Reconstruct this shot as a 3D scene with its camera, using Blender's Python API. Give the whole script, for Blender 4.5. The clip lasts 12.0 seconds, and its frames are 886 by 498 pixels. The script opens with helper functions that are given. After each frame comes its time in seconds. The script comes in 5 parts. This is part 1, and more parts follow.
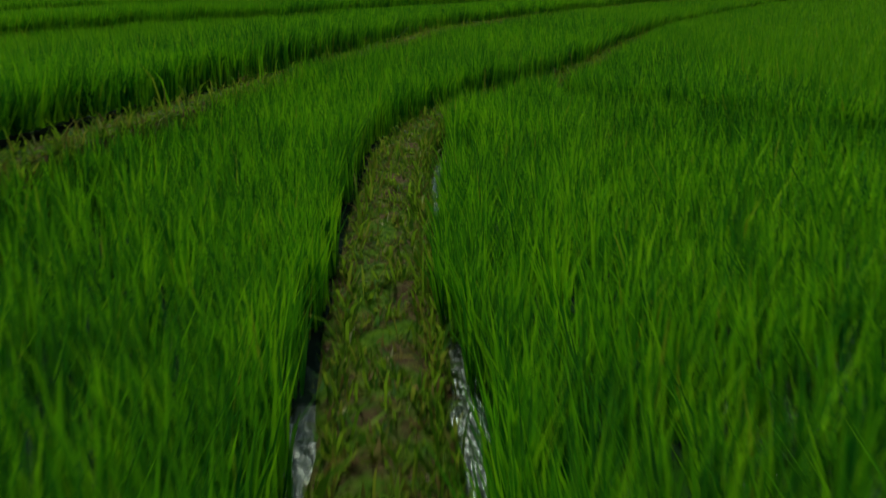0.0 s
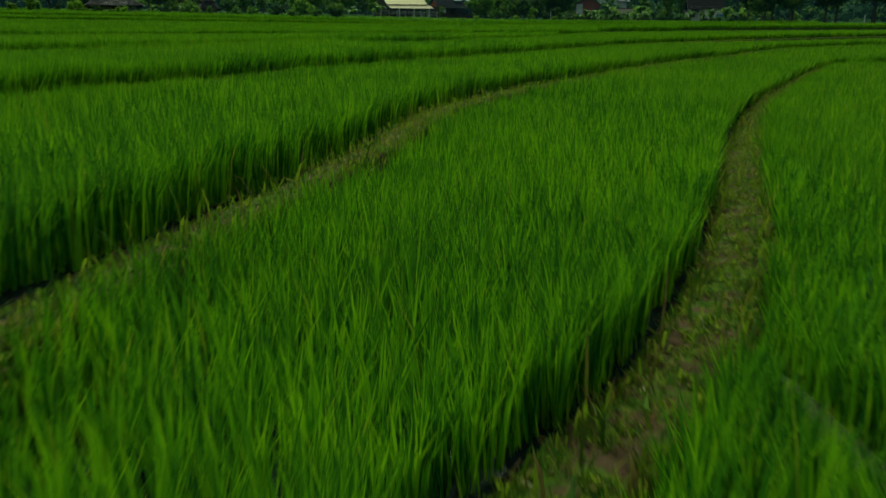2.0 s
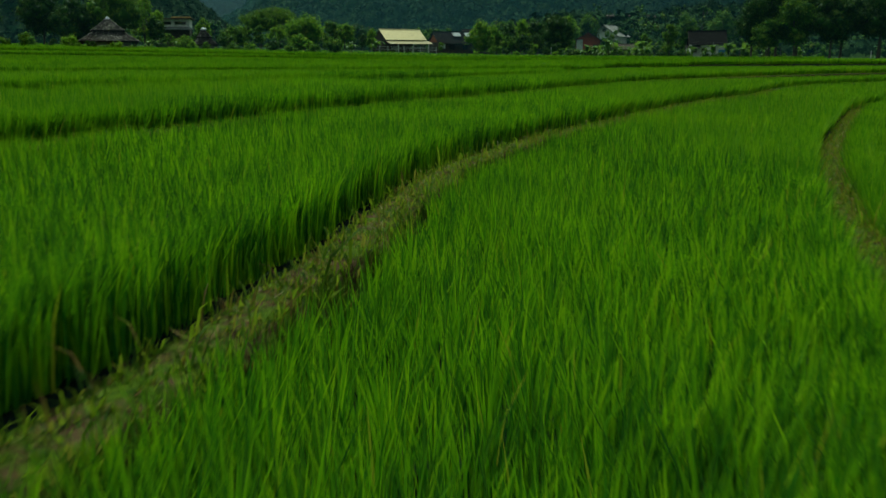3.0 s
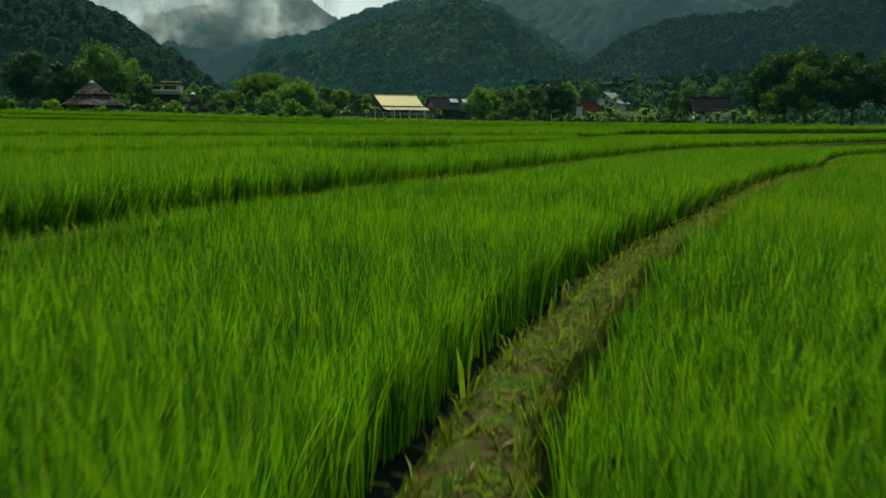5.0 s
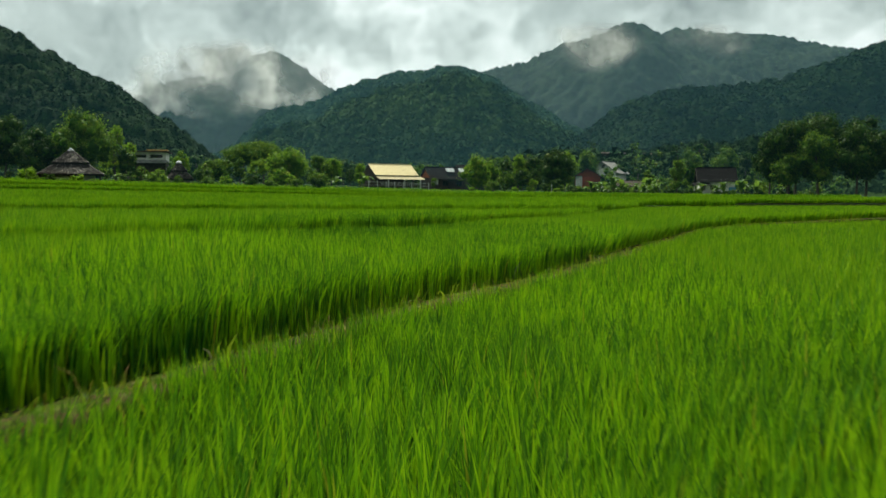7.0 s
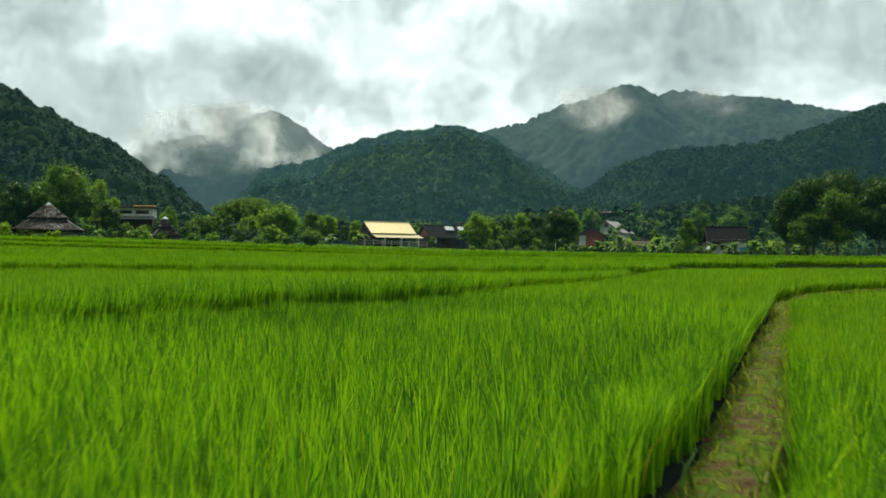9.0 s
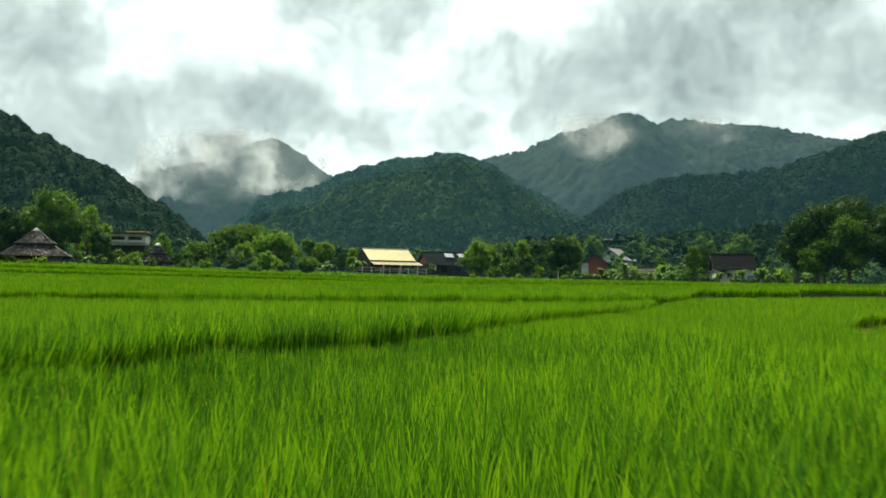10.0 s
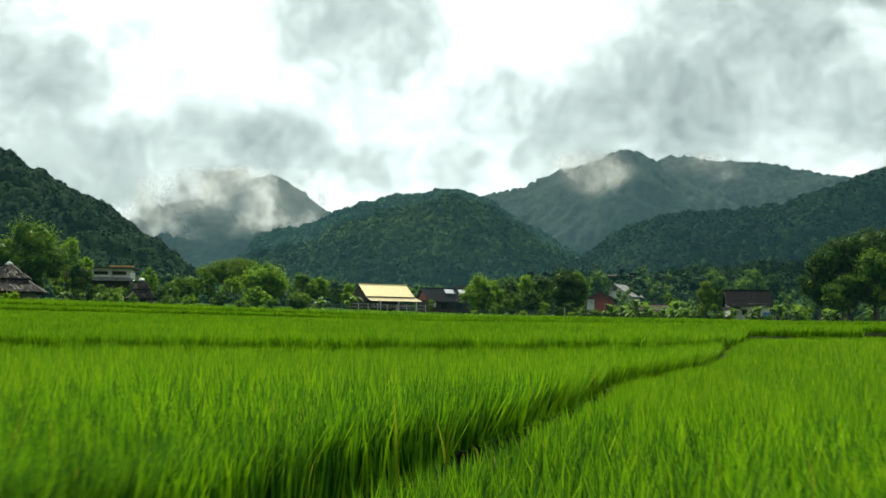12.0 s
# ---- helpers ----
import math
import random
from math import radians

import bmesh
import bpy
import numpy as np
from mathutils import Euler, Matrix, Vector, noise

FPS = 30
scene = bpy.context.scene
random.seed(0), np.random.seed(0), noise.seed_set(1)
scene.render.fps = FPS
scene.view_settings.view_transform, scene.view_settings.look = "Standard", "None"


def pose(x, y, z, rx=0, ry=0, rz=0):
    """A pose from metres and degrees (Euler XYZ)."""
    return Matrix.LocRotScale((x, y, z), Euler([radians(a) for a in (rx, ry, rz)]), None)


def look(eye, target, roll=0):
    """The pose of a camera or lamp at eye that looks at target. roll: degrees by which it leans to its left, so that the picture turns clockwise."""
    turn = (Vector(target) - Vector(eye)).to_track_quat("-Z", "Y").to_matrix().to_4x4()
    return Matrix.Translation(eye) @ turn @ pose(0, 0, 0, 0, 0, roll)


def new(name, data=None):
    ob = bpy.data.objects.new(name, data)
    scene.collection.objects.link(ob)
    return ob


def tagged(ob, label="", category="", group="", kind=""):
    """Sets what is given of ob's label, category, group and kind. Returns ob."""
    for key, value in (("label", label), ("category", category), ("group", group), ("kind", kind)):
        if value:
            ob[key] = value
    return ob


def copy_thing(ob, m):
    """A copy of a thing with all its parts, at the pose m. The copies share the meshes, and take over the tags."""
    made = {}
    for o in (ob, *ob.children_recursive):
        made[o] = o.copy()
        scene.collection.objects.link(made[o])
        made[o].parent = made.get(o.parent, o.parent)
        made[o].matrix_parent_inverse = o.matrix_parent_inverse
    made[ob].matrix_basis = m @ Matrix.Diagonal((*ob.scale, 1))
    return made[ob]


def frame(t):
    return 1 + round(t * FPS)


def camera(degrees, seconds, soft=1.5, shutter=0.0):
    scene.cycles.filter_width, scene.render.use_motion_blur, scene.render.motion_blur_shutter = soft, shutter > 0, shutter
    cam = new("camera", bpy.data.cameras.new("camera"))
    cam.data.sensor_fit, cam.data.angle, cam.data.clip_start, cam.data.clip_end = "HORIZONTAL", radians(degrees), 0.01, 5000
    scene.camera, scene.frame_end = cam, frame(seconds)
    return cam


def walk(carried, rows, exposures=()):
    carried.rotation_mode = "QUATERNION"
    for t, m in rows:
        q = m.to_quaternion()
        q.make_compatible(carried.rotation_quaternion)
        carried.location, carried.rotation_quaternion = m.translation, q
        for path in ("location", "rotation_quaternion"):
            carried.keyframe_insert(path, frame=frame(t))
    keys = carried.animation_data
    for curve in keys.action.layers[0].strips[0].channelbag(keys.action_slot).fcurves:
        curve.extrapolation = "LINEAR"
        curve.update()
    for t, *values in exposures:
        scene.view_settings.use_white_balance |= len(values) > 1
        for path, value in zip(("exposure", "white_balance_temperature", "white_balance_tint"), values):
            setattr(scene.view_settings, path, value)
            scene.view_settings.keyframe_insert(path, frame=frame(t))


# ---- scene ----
cam = camera(51.3, 12.0, soft=1.6, shutter=0.35)
PATH = [
    (0, (1.471, -0.193, 1.512), (1.331, 1.718, 0.977), -2.0),
    (0.5, (1.284, 1.721, 1.634), (1.153, 3.636, 1.109), -1.3),
    (1, (1.096, 3.849, 1.724), (0.970, 5.770, 1.218), -1.1),
    (1.5, (0.935, 5.804, 1.816), (0.818, 7.730, 1.326), -0.4),
    (2, (0.786, 7.983, 1.847), (0.672, 9.918, 1.389), -0.3),
    (2.5, (0.657, 9.762, 1.872), (0.543, 11.704, 1.449), -0.3),
    (3, (0.541, 11.580, 1.900), (0.428, 13.531, 1.513), -0.3),
    (3.5, (0.399, 13.541, 1.857), (0.288, 15.499, 1.505), -0.2),
    (5.5, (-0.232, 21.668, 1.914), (-0.335, 23.650, 1.701), -0.1),
    (6, (-0.376, 23.911, 1.939), (-0.477, 25.897, 1.764), -0.1),
    (6.5, (-0.501, 25.926, 1.979), (-0.599, 27.915, 1.840), -0.0),
    (7, (-0.667, 27.935, 2.021), (-0.762, 29.928, 1.920), 0.0),
    (9, (-1.212, 36.363, 2.080), (-1.303, 38.361, 2.107), 0.3),
    (9.5, (-1.346, 38.377, 2.094), (-1.436, 40.375, 2.148), 0.3),
    (10, (-1.492, 40.584, 2.110), (-1.582, 42.582, 2.197), 0.4),
    (10.5, (-1.621, 42.593, 2.141), (-1.711, 44.589, 2.254), 0.4),
    (11, (-1.766, 44.778, 2.159), (-1.855, 46.773, 2.301), 0.4),
    (11.5, (-1.887, 46.614, 2.178), (-1.977, 48.609, 2.336), 0.4),
    (12, (-1.988, 48.888, 2.205), (-2.077, 50.882, 2.372), 0.4),
]
walk(cam, [(t, look(eye, target, roll)) for t, eye, target, roll in PATH],
     exposures=[(0, -1.20, 5750, -22), (3.5, -0.87, 5930, -15), (5.5, -0.52, 6250, -3), (7, -0.25, 6370, 4), (9, 0.0, 6350, 5), (12, 0.08, 6350, 5)])

import itertools

# ---------------------------------------------------------------- light
SUN_AZ, SUN_EL = -18.0, 50.0          # degrees: ahead and a little left, high behind the clouds
sun = new("sun", bpy.data.lights.new("sun", "SUN"))
sun.data.energy, sun.data.angle, sun.data.color = 5.6, radians(1.5), (1.0, 0.92, 0.74)
_a, _e = radians(SUN_AZ), radians(SUN_EL)
SUN_DIR = Vector((math.sin(_a) * math.cos(_e), math.cos(_a) * math.cos(_e), math.sin(_e)))
sun.matrix_world = look(SUN_DIR * 100, (0, 0, 0))


class Nodes:
    """Short hand for building node trees."""

    def __init__(self, tree):
        self.tree = tree
        tree.nodes.clear()

    def add(self, kind, inputs=None, **settings):
        n = self.tree.nodes.new(kind)
        for k, v in settings.items():
            setattr(n, k, v)
        for k, v in (inputs or {}).items():
            self.put(n.inputs[k], v)
        return n

    def put(self, socket, v):
        if isinstance(v, bpy.types.NodeSocket):
            self.tree.links.new(v, socket)
        else:
            socket.default_value = v

    def math(self, op, a, b=0.0, c=0.0, clamp=False):
        n = self.add("ShaderNodeMath", {0: a, 1: b, 2: c}, operation=op)
        n.use_clamp = clamp
        return n.outputs[0]

    def mix(self, f, a, b, blend="MIX"):
        n = self.add("ShaderNodeMix", {0: f}, data_type="RGBA", blend_type=blend)
        self.put(n.inputs[6], a)
        self.put(n.inputs[7], b)
        return n.outputs[2]

    def noise(self, scale, vector=None, detail=4.0, rough=0.55, distort=0.0):
        n = self.add("ShaderNodeTexNoise", {"Scale": scale, "Detail": detail, "Roughness": rough, "Distortion": distort})
        if vector is not None:
            self.put(n.inputs["Vector"], vector)
        return n.outputs[0]

    def ramp(self, f, *stops):
        n = self.add("ShaderNodeValToRGB", {0: f})
        el = n.color_ramp.elements
        while len(el) < len(stops):
            el.new(0.5)
        for e, (p, c) in zip(el, stops):
            e.position, e.color = p, (*c, 1) if len(c) == 3 else c
        return n.outputs[0]

    def span(self, v, lo, hi, a=0.0, b=1.0, kind="SMOOTHSTEP"):
        n = self.add("ShaderNodeMapRange", {0: v, 1: lo, 2: hi, 3: a, 4: b}, interpolation_type=kind)
        return n.outputs[0]


# the sky: an open layer of Nishita blue almost wholly covered by lit and shaded cloud
world = bpy.data.worlds.new("world")
scene.world = world
world.use_nodes = True
w = Nodes(world.node_tree)
sky = w.add("ShaderNodeTexSky", sky_type="NISHITA", sun_disc=False, sun_elevation=_e, sun_rotation=_a)
way = w.add("ShaderNodeTexCoord").outputs["Generated"]
warp = w.add("ShaderNodeTexNoise", {"Vector": way, "Scale": 9.0, "Detail": 5.0, "Roughness": 0.6}).outputs[1]
warp = w.add("ShaderNodeVectorMath", {0: warp, 1: (0.5, 0.5, 0.5)}, operation="SUBTRACT").outputs[0]
bent = w.add("ShaderNodeVectorMath", {0: warp, 1: (0.10, 0.10, 0.10), 2: way}, operation="MULTIPLY_ADD").outputs[0]
sep = w.add("ShaderNodeSeparateXYZ", {0: bent})
az = w.math("MULTIPLY", w.math("ARCTAN2", sep.outputs[0], sep.outputs[1]), 57.2958)
el = w.math("MULTIPLY", w.math("ARCSINE", sep.outputs[2]), 57.2958)
# clouds that hang over the valley: azimuth, elevation, half width, half height (degrees), thickness
CLOUDS = [(-8.5, 18.1, 4.0, 4.2, 0.75), (-7.3, 14.7, 1.7, 2.4, 0.5), (12.0, 13.3, 7.0, 3.4, 0.80), (16.5, 17.1, 5.5, 4.0, 0.75),
          (23.5, 19.7, 3.8, 1.8, 1.1), (22.5, 12.1, 3.0, 2.2, 0.55), (-26.5, 13.4, 3.2, 2.6, 0.75), (-28.0, 18.1, 5.0, 2.6, 0.45),
          (-22.6, 16.6, 2.2, 1.1, 0.5), (-20.8, 14.3, 2.2, 1.1, 0.4), (-22.5, 9.9, 4.8, 2.4, 0.75), (-12.8, 10.9, 3.8, 1.8, 0.8),
          (-18.0, 11.0, 2.8, 2.1, 0.5), (-7.0, 10.0, 3.2, 1.5, 0.5), (0.5, 13.3, 3.9, 1.6, 0.5), (-1.9, 9.9, 1.5, 2.1, 0.6), (5.0, 10.7, 2.2, 1.5, 0.5)]
thick = None
for ca, ce, ra, re, amount in CLOUDS:
    dx = w.math("MULTIPLY", w.math("SUBTRACT", az, ca), 1 / ra)
    dy = w.math("MULTIPLY", w.math("SUBTRACT", el, ce), 1 / re)
    r2 = w.math("ADD", w.math("MULTIPLY", dx, dx), w.math("MULTIPLY", dy, dy))
    blob = w.span(r2, 0.0, 3.2, amount, 0.0)
    thick = blob if thick is None else w.math("MAXIMUM", thick, blob)
fine = w.noise(13.0, bent, 9.0, 0.62)
broad = w.noise(3.1, way, 4.0, 0.55)
# away from the valley the cover goes on, broken in the same way
away = w.span(el, 19.0, 32.0, 0.0, 1.0)
behind = w.span(w.math("ABSOLUTE", az), 32.0, 50.0, 0.0, 1.0)
away = w.math("MAXIMUM", away, behind)
free = w.math("MULTIPLY", w.span(broad, 0.40, 0.68, 0.0, 0.85), away)
thick = w.math("MAXIMUM", thick, free)
thick = w.math("MULTIPLY_ADD", w.math("SUBTRACT", fine, 0.5), 1.7, thick)
thick = w.math("MULTIPLY_ADD", w.math("SUBTRACT", w.noise(44.0, bent, 7.0, 0.65), 0.5), 0.6, thick)
thick = w.span(thick, -0.10, 1.12, 0.0, 1.0, "LINEAR")
veiled = w.add("ShaderNodeVectorMath", {0: way, 1: tuple(SUN_DIR)}, operation="DOT_PRODUCT").outputs["Value"]
lit = w.span(veiled, -0.3, 0.92, 0.42, 1.45)
colour = w.ramp(thick, (0.0, (0.98, 1.0, 0.985)), (0.12, (0.95, 0.985, 0.955)), (0.35, (0.745, 0.80, 0.76)), (0.6, (0.505, 0.555, 0.52)), (1.0, (0.25, 0.28, 0.262)))
cloud = w.add("ShaderNodeVectorMath", {0: colour, 3: lit}, operation="SCALE").outputs[0]
blue = w.add("ShaderNodeVectorMath", {0: sky.outputs[0], 3: 0.10}, operation="SCALE").outputs[0]
both = w.mix(0.93, blue, cloud)
w.add("ShaderNodeOutputWorld", {0: w.add("ShaderNodeBackground", {0: both, 1: 1.0}).outputs[0]})


# ---------------------------------------------------------------- materials
def surface(name, base, rough=0.8, spec=0.3, metal=0.0, bump=None, strength=0.3, distance=0.02, glow=None):
    """A Principled material whose colour is made by base(nodes), bumped by bump(nodes)."""
    m = bpy.data.materials.new(name)
    m.use_nodes = True
    n = Nodes(m.node_tree)
    col = base(n) if callable(base) else (*base, 1)
    p = n.add("ShaderNodeBsdfPrincipled", {"Base Color": col, "Roughness": rough(n) if callable(rough) else rough,
                                           "Specular IOR Level": spec, "Metallic": metal})
    if bump:
        b = n.add("ShaderNodeBump", {"Strength": strength, "Distance": distance, "Height": bump(n)})
        n.put(p.inputs["Normal"], b.outputs[0])
    n.add("ShaderNodeOutputMaterial", {0: p.outputs[0]})
    return m


def leafy(name, stops, clear=(0.3, 0.45, 0.05), through_light=0.35, rough=0.6, spec=0.06, patch=0.25, clump=1.6, mottle=0.5):
    """Leaves: the colour varies leaf by leaf and in broad patches; some light comes through."""
    m = bpy.data.materials.new(name)
    m.use_nodes = True
    n = Nodes(m.node_tree)
    geo = n.add("ShaderNodeNewGeometry")
    pos = geo.outputs["Position"]
    r = geo.outputs["Random Per Island"]
    broad = n.noise(patch, pos, 3.0)
    tuft = n.noise(clump, pos, 2.0)
    f = n.math("MULTIPLY_ADD", n.math("SUBTRACT", tuft, 0.5), 2.0 * mottle, n.math("MULTIPLY_ADD", r, 1.0, 0.0))
    f = n.math("MULTIPLY_ADD", n.math("SUBTRACT", broad, 0.5), 0.9, f, clamp=True)
    f = n.math("MINIMUM", f, 0.985)
    f = n.math("MAXIMUM", f, n.math("GREATER_THAN", r, 0.992))
    col = n.ramp(f, *stops)
    p = n.add("ShaderNodeBsdfPrincipled", {"Base Color": col, "Roughness": rough, "Specular IOR Level": spec})
    tint = n.mix(0.5, col, (*clear, 1))
    t = n.add("ShaderNodeBsdfTranslucent", {0: tint})
    s = n.add("ShaderNodeMixShader", {0: through_light, 1: p.outputs[0], 2: t.outputs[0]})
    n.add("ShaderNodeOutputMaterial", {0: s.outputs[0]})
    return m


def pos_of(n):
    return n.add("ShaderNodeNewGeometry").outputs["Position"]


RICE = leafy("rice_leaf", [(0.0, (0.012, 0.075, 0.013)), (0.35, (0.058, 0.195, 0.011)), (0.7, (0.235, 0.475, 0.009)), (0.985, (0.44, 0.68, 0.010)), (1.0, (0.44, 0.44, 0.03))],
             clear=(0.22, 0.45, 0.010), through_light=0.20, rough=0.55, spec=0.05, patch=0.16, clump=2.6, mottle=0.55)
# rice farther off: the brightness of its lit tips put into paler, evener greens
RICE_FAR = leafy("rice_far_leaf", [(0.0, (0.070, 0.200, 0.011)), (0.35, (0.130, 0.300, 0.011)), (0.7, (0.235, 0.420, 0.010)), (0.985, (0.34, 0.53, 0.010)), (1.0, (0.44, 0.44, 0.03))],
                   clear=(0.22, 0.45, 0.010), through_light=0.20, rough=0.55, spec=0.05, patch=0.16, clump=2.6, mottle=0.4)
WEED = leafy("weed_leaf", [(0.0, (0.018, 0.055, 0.004)), (0.3, (0.060, 0.135, 0.006)), (0.6, (0.18, 0.27, 0.012)), (0.76, (0.20, 0.16, 0.030)), (0.985, (0.17, 0.085, 0.035)), (1.0, (0.5, 0.42, 0.22))],
             clear=(0.3, 0.40, 0.02), through_light=0.4, patch=2.2, clump=9.0)


def mud_colour(n):
    p = pos_of(n)
    # wet mud, with the blue-black shade between the stems put into its colour
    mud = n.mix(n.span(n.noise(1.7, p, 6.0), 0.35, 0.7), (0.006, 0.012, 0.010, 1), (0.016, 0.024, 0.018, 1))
    turf = n.mix(n.noise(0.35, p, 6.0), (0.012, 0.032, 0.006, 1), (0.030, 0.065, 0.010, 1))
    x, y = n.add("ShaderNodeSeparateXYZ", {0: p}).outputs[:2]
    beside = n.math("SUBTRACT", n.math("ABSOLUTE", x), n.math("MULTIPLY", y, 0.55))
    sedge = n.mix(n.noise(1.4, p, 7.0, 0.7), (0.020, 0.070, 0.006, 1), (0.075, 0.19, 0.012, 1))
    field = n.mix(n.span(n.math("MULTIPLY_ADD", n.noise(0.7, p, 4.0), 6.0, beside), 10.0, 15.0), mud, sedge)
    return n.mix(n.span(y, 150.0, 160.0), field, turf)


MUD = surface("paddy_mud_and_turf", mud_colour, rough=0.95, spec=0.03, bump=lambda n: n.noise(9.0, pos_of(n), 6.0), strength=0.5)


def bund_colour(n):
    p = pos_of(n)
    earth = n.ramp(n.noise(7.0, p, 8.0, 0.65), (0.25, (0.030, 0.019, 0.010)), (0.5, (0.085, 0.053, 0.027)), (0.75, (0.165, 0.112, 0.06)))
    moss = n.ramp(n.noise(14.0, p, 5.0), (0.3, (0.030, 0.065, 0.006)), (0.7, (0.11, 0.17, 0.010)))
    return n.mix(n.span(n.noise(3.4, p, 6.0, 0.6), 0.41, 0.57), earth, moss)


BUND = surface("trodden_bund_earth", bund_colour, rough=0.95, spec=0.04, bump=lambda n: n.noise(26.0, pos_of(n), 8.0, 0.7), strength=0.9, distance=0.03)
BANK = surface("wet_bank", lambda n: n.mix(n.noise(6.0, pos_of(n), 5.0), (0.020, 0.030, 0.008, 1), (0.050, 0.075, 0.016, 1)), rough=0.9, spec=0.1,
               bump=lambda n: n.noise(20.0, pos_of(n), 6.0), strength=0.6)
WATER = surface("paddy_water", lambda n: n.mix(n.noise(1.2, pos_of(n), 3.0), (0.010, 0.014, 0.010, 1), (0.024, 0.026, 0.018, 1)), rough=0.26, spec=0.6,
                bump=lambda n: n.noise(18.0, pos_of(n), 3.0), strength=0.7, distance=0.03)
BARK = surface("bark", lambda n: n.ramp(n.noise(5.0, pos_of(n), 6.0), (0.3, (0.05, 0.04, 0.03)), (0.7, (0.15, 0.125, 0.095))), rough=0.9,
               bump=lambda n: n.noise(16.0, pos_of(n), 6.0), strength=0.6, distance=0.04)
CROWN_DARK = leafy("dark_tree_leaf", [(0.0, (0.011, 0.036, 0.008)), (0.5, (0.024, 0.070, 0.010)), (0.85, (0.056, 0.115, 0.014)), (1.0, (0.11, 0.14, 0.02))],
                   clear=(0.11, 0.23, 0.02), through_light=0.16, patch=0.35)
CROWN_MID = leafy("green_tree_leaf", [(0.0, (0.016, 0.054, 0.009)), (0.5, (0.050, 0.130, 0.012)), (0.85, (0.130, 0.240, 0.018)), (1.0, (0.22, 0.26, 0.03))],
                  clear=(0.24, 0.40, 0.03), through_light=0.34, patch=0.35)
CROWN_LIGHT = leafy("bright_tree_leaf", [(0.0, (0.040, 0.110, 0.010)), (0.5, (0.100, 0.225, 0.013)), (0.85, (0.19, 0.32, 0.020)), (1.0, (0.30, 0.34, 0.04))],
                    clear=(0.32, 0.52, 0.03), through_light=0.46, patch=0.35)
BANANA = leafy("banana_leaf", [(0.0, (0.026, 0.08, 0.010)), (0.5, (0.055, 0.14, 0.014)), (0.85, (0.11, 0.21, 0.025)), (1.0, (0.30, 0.28, 0.06))],
               clear=(0.3, 0.46, 0.05), through_light=0.35, rough=0.5, spec=0.10, patch=0.6)


def forest(name, dark, light, haze_tone, size):
    """Forest seen from afar: crowns told apart by tone, lighter and darker stands, the teal of haze mixed into the
    colour.
    """
    def base(n):
        cells = n.add("ShaderNodeTexVoronoi", {"Vector": pos_of(n), "Scale": 0.65 / size})
        tone = n.add("ShaderNodeSeparateColor", {0: cells.outputs["Color"]}).outputs[0]
        fine = n.noise(0.9 / size, pos_of(n), 6.0, 0.7)
        stand = n.noise(0.02, pos_of(n), 4.0)
        f = n.math("MULTIPLY_ADD", fine, 1.1, n.math("MULTIPLY_ADD", tone, 0.30, n.math("MULTIPLY_ADD", stand, 1.1, -0.88)), clamp=True)
        c = n.mix(f, (*dark, 1), (*light, 1))
        return n.mix(n.span(n.noise(0.009, pos_of(n), 4.0), 0.35, 0.75, 0.0, 0.5), c, (*haze_tone, 1))

    def relief(n):
        return n.noise(7.0 / size, pos_of(n), 6.0, 0.75)

    return surface(name, base, rough=0.95, spec=0.03, bump=relief, strength=0.6, distance=size * 0.2)


def thatch_colour(n):
    p = pos_of(n)
    return n.ramp(n.noise(4.5, p, 8.0, 0.7), (0.25, (0.008, 0.008, 0.008)), (0.5, (0.024, 0.021, 0.019)), (0.8, (0.075, 0.066, 0.058)))


THATCH = surface("weathered_thatch", thatch_colour, rough=0.95, spec=0.03, bump=lambda n: n.noise(22.0, pos_of(n), 6.0), strength=0.8, distance=0.05)


STRAW = leafy("weathered_straw", [(0.0, (0.010, 0.010, 0.009)), (0.5, (0.030, 0.027, 0.024)), (0.9, (0.09, 0.08, 0.07)), (1.0, (0.16, 0.14, 0.12))], clear=(0.05, 0.045, 0.04), through_light=0.05, patch=0.8)


def tin(name, a, b, c, rough=0.32, metal=0.75):
    def base(n):
        p = pos_of(n)
        streak = n.add("ShaderNodeVectorMath", {0: p, 1: (1.0, 1.0, 0.35)}, operation="MULTIPLY").outputs[0]
        return n.mix(n.span(n.noise(2.6, streak, 7.0, 0.65), 0.52, 0.72), n.mix(n.noise(0.9, p, 3.0), (*a, 1), (*b, 1)), (*c, 1))
    return surface(name, base, rough=lambda n: n.span(n.noise(3.0, pos_of(n), 4.0), 0.3, 0.7, rough * 0.75, rough * 1.4), metal=metal, spec=0.5,
                   bump=lambda n: n.noise(5.0, pos_of(n), 3.0), strength=0.15)


GOLD_TIN = tin("pale_gold_tin", (0.78, 0.67, 0.36), (0.66, 0.55, 0.28), (0.46, 0.36, 0.19), rough=0.42, metal=0.45)
OLD_TIN = tin("dull_gold_tin", (0.50, 0.43, 0.24), (0.42, 0.35, 0.19), (0.30, 0.24, 0.14), rough=0.75, metal=0.05)
GREY_TIN = tin("grey_tin", (0.34, 0.36, 0.36), (0.26, 0.28, 0.28), (0.16, 0.15, 0.13))
PALE_TIN = tin("pale_sheet", (0.62, 0.64, 0.63), (0.52, 0.55, 0.55), (0.34, 0.34, 0.32), metal=0.2)


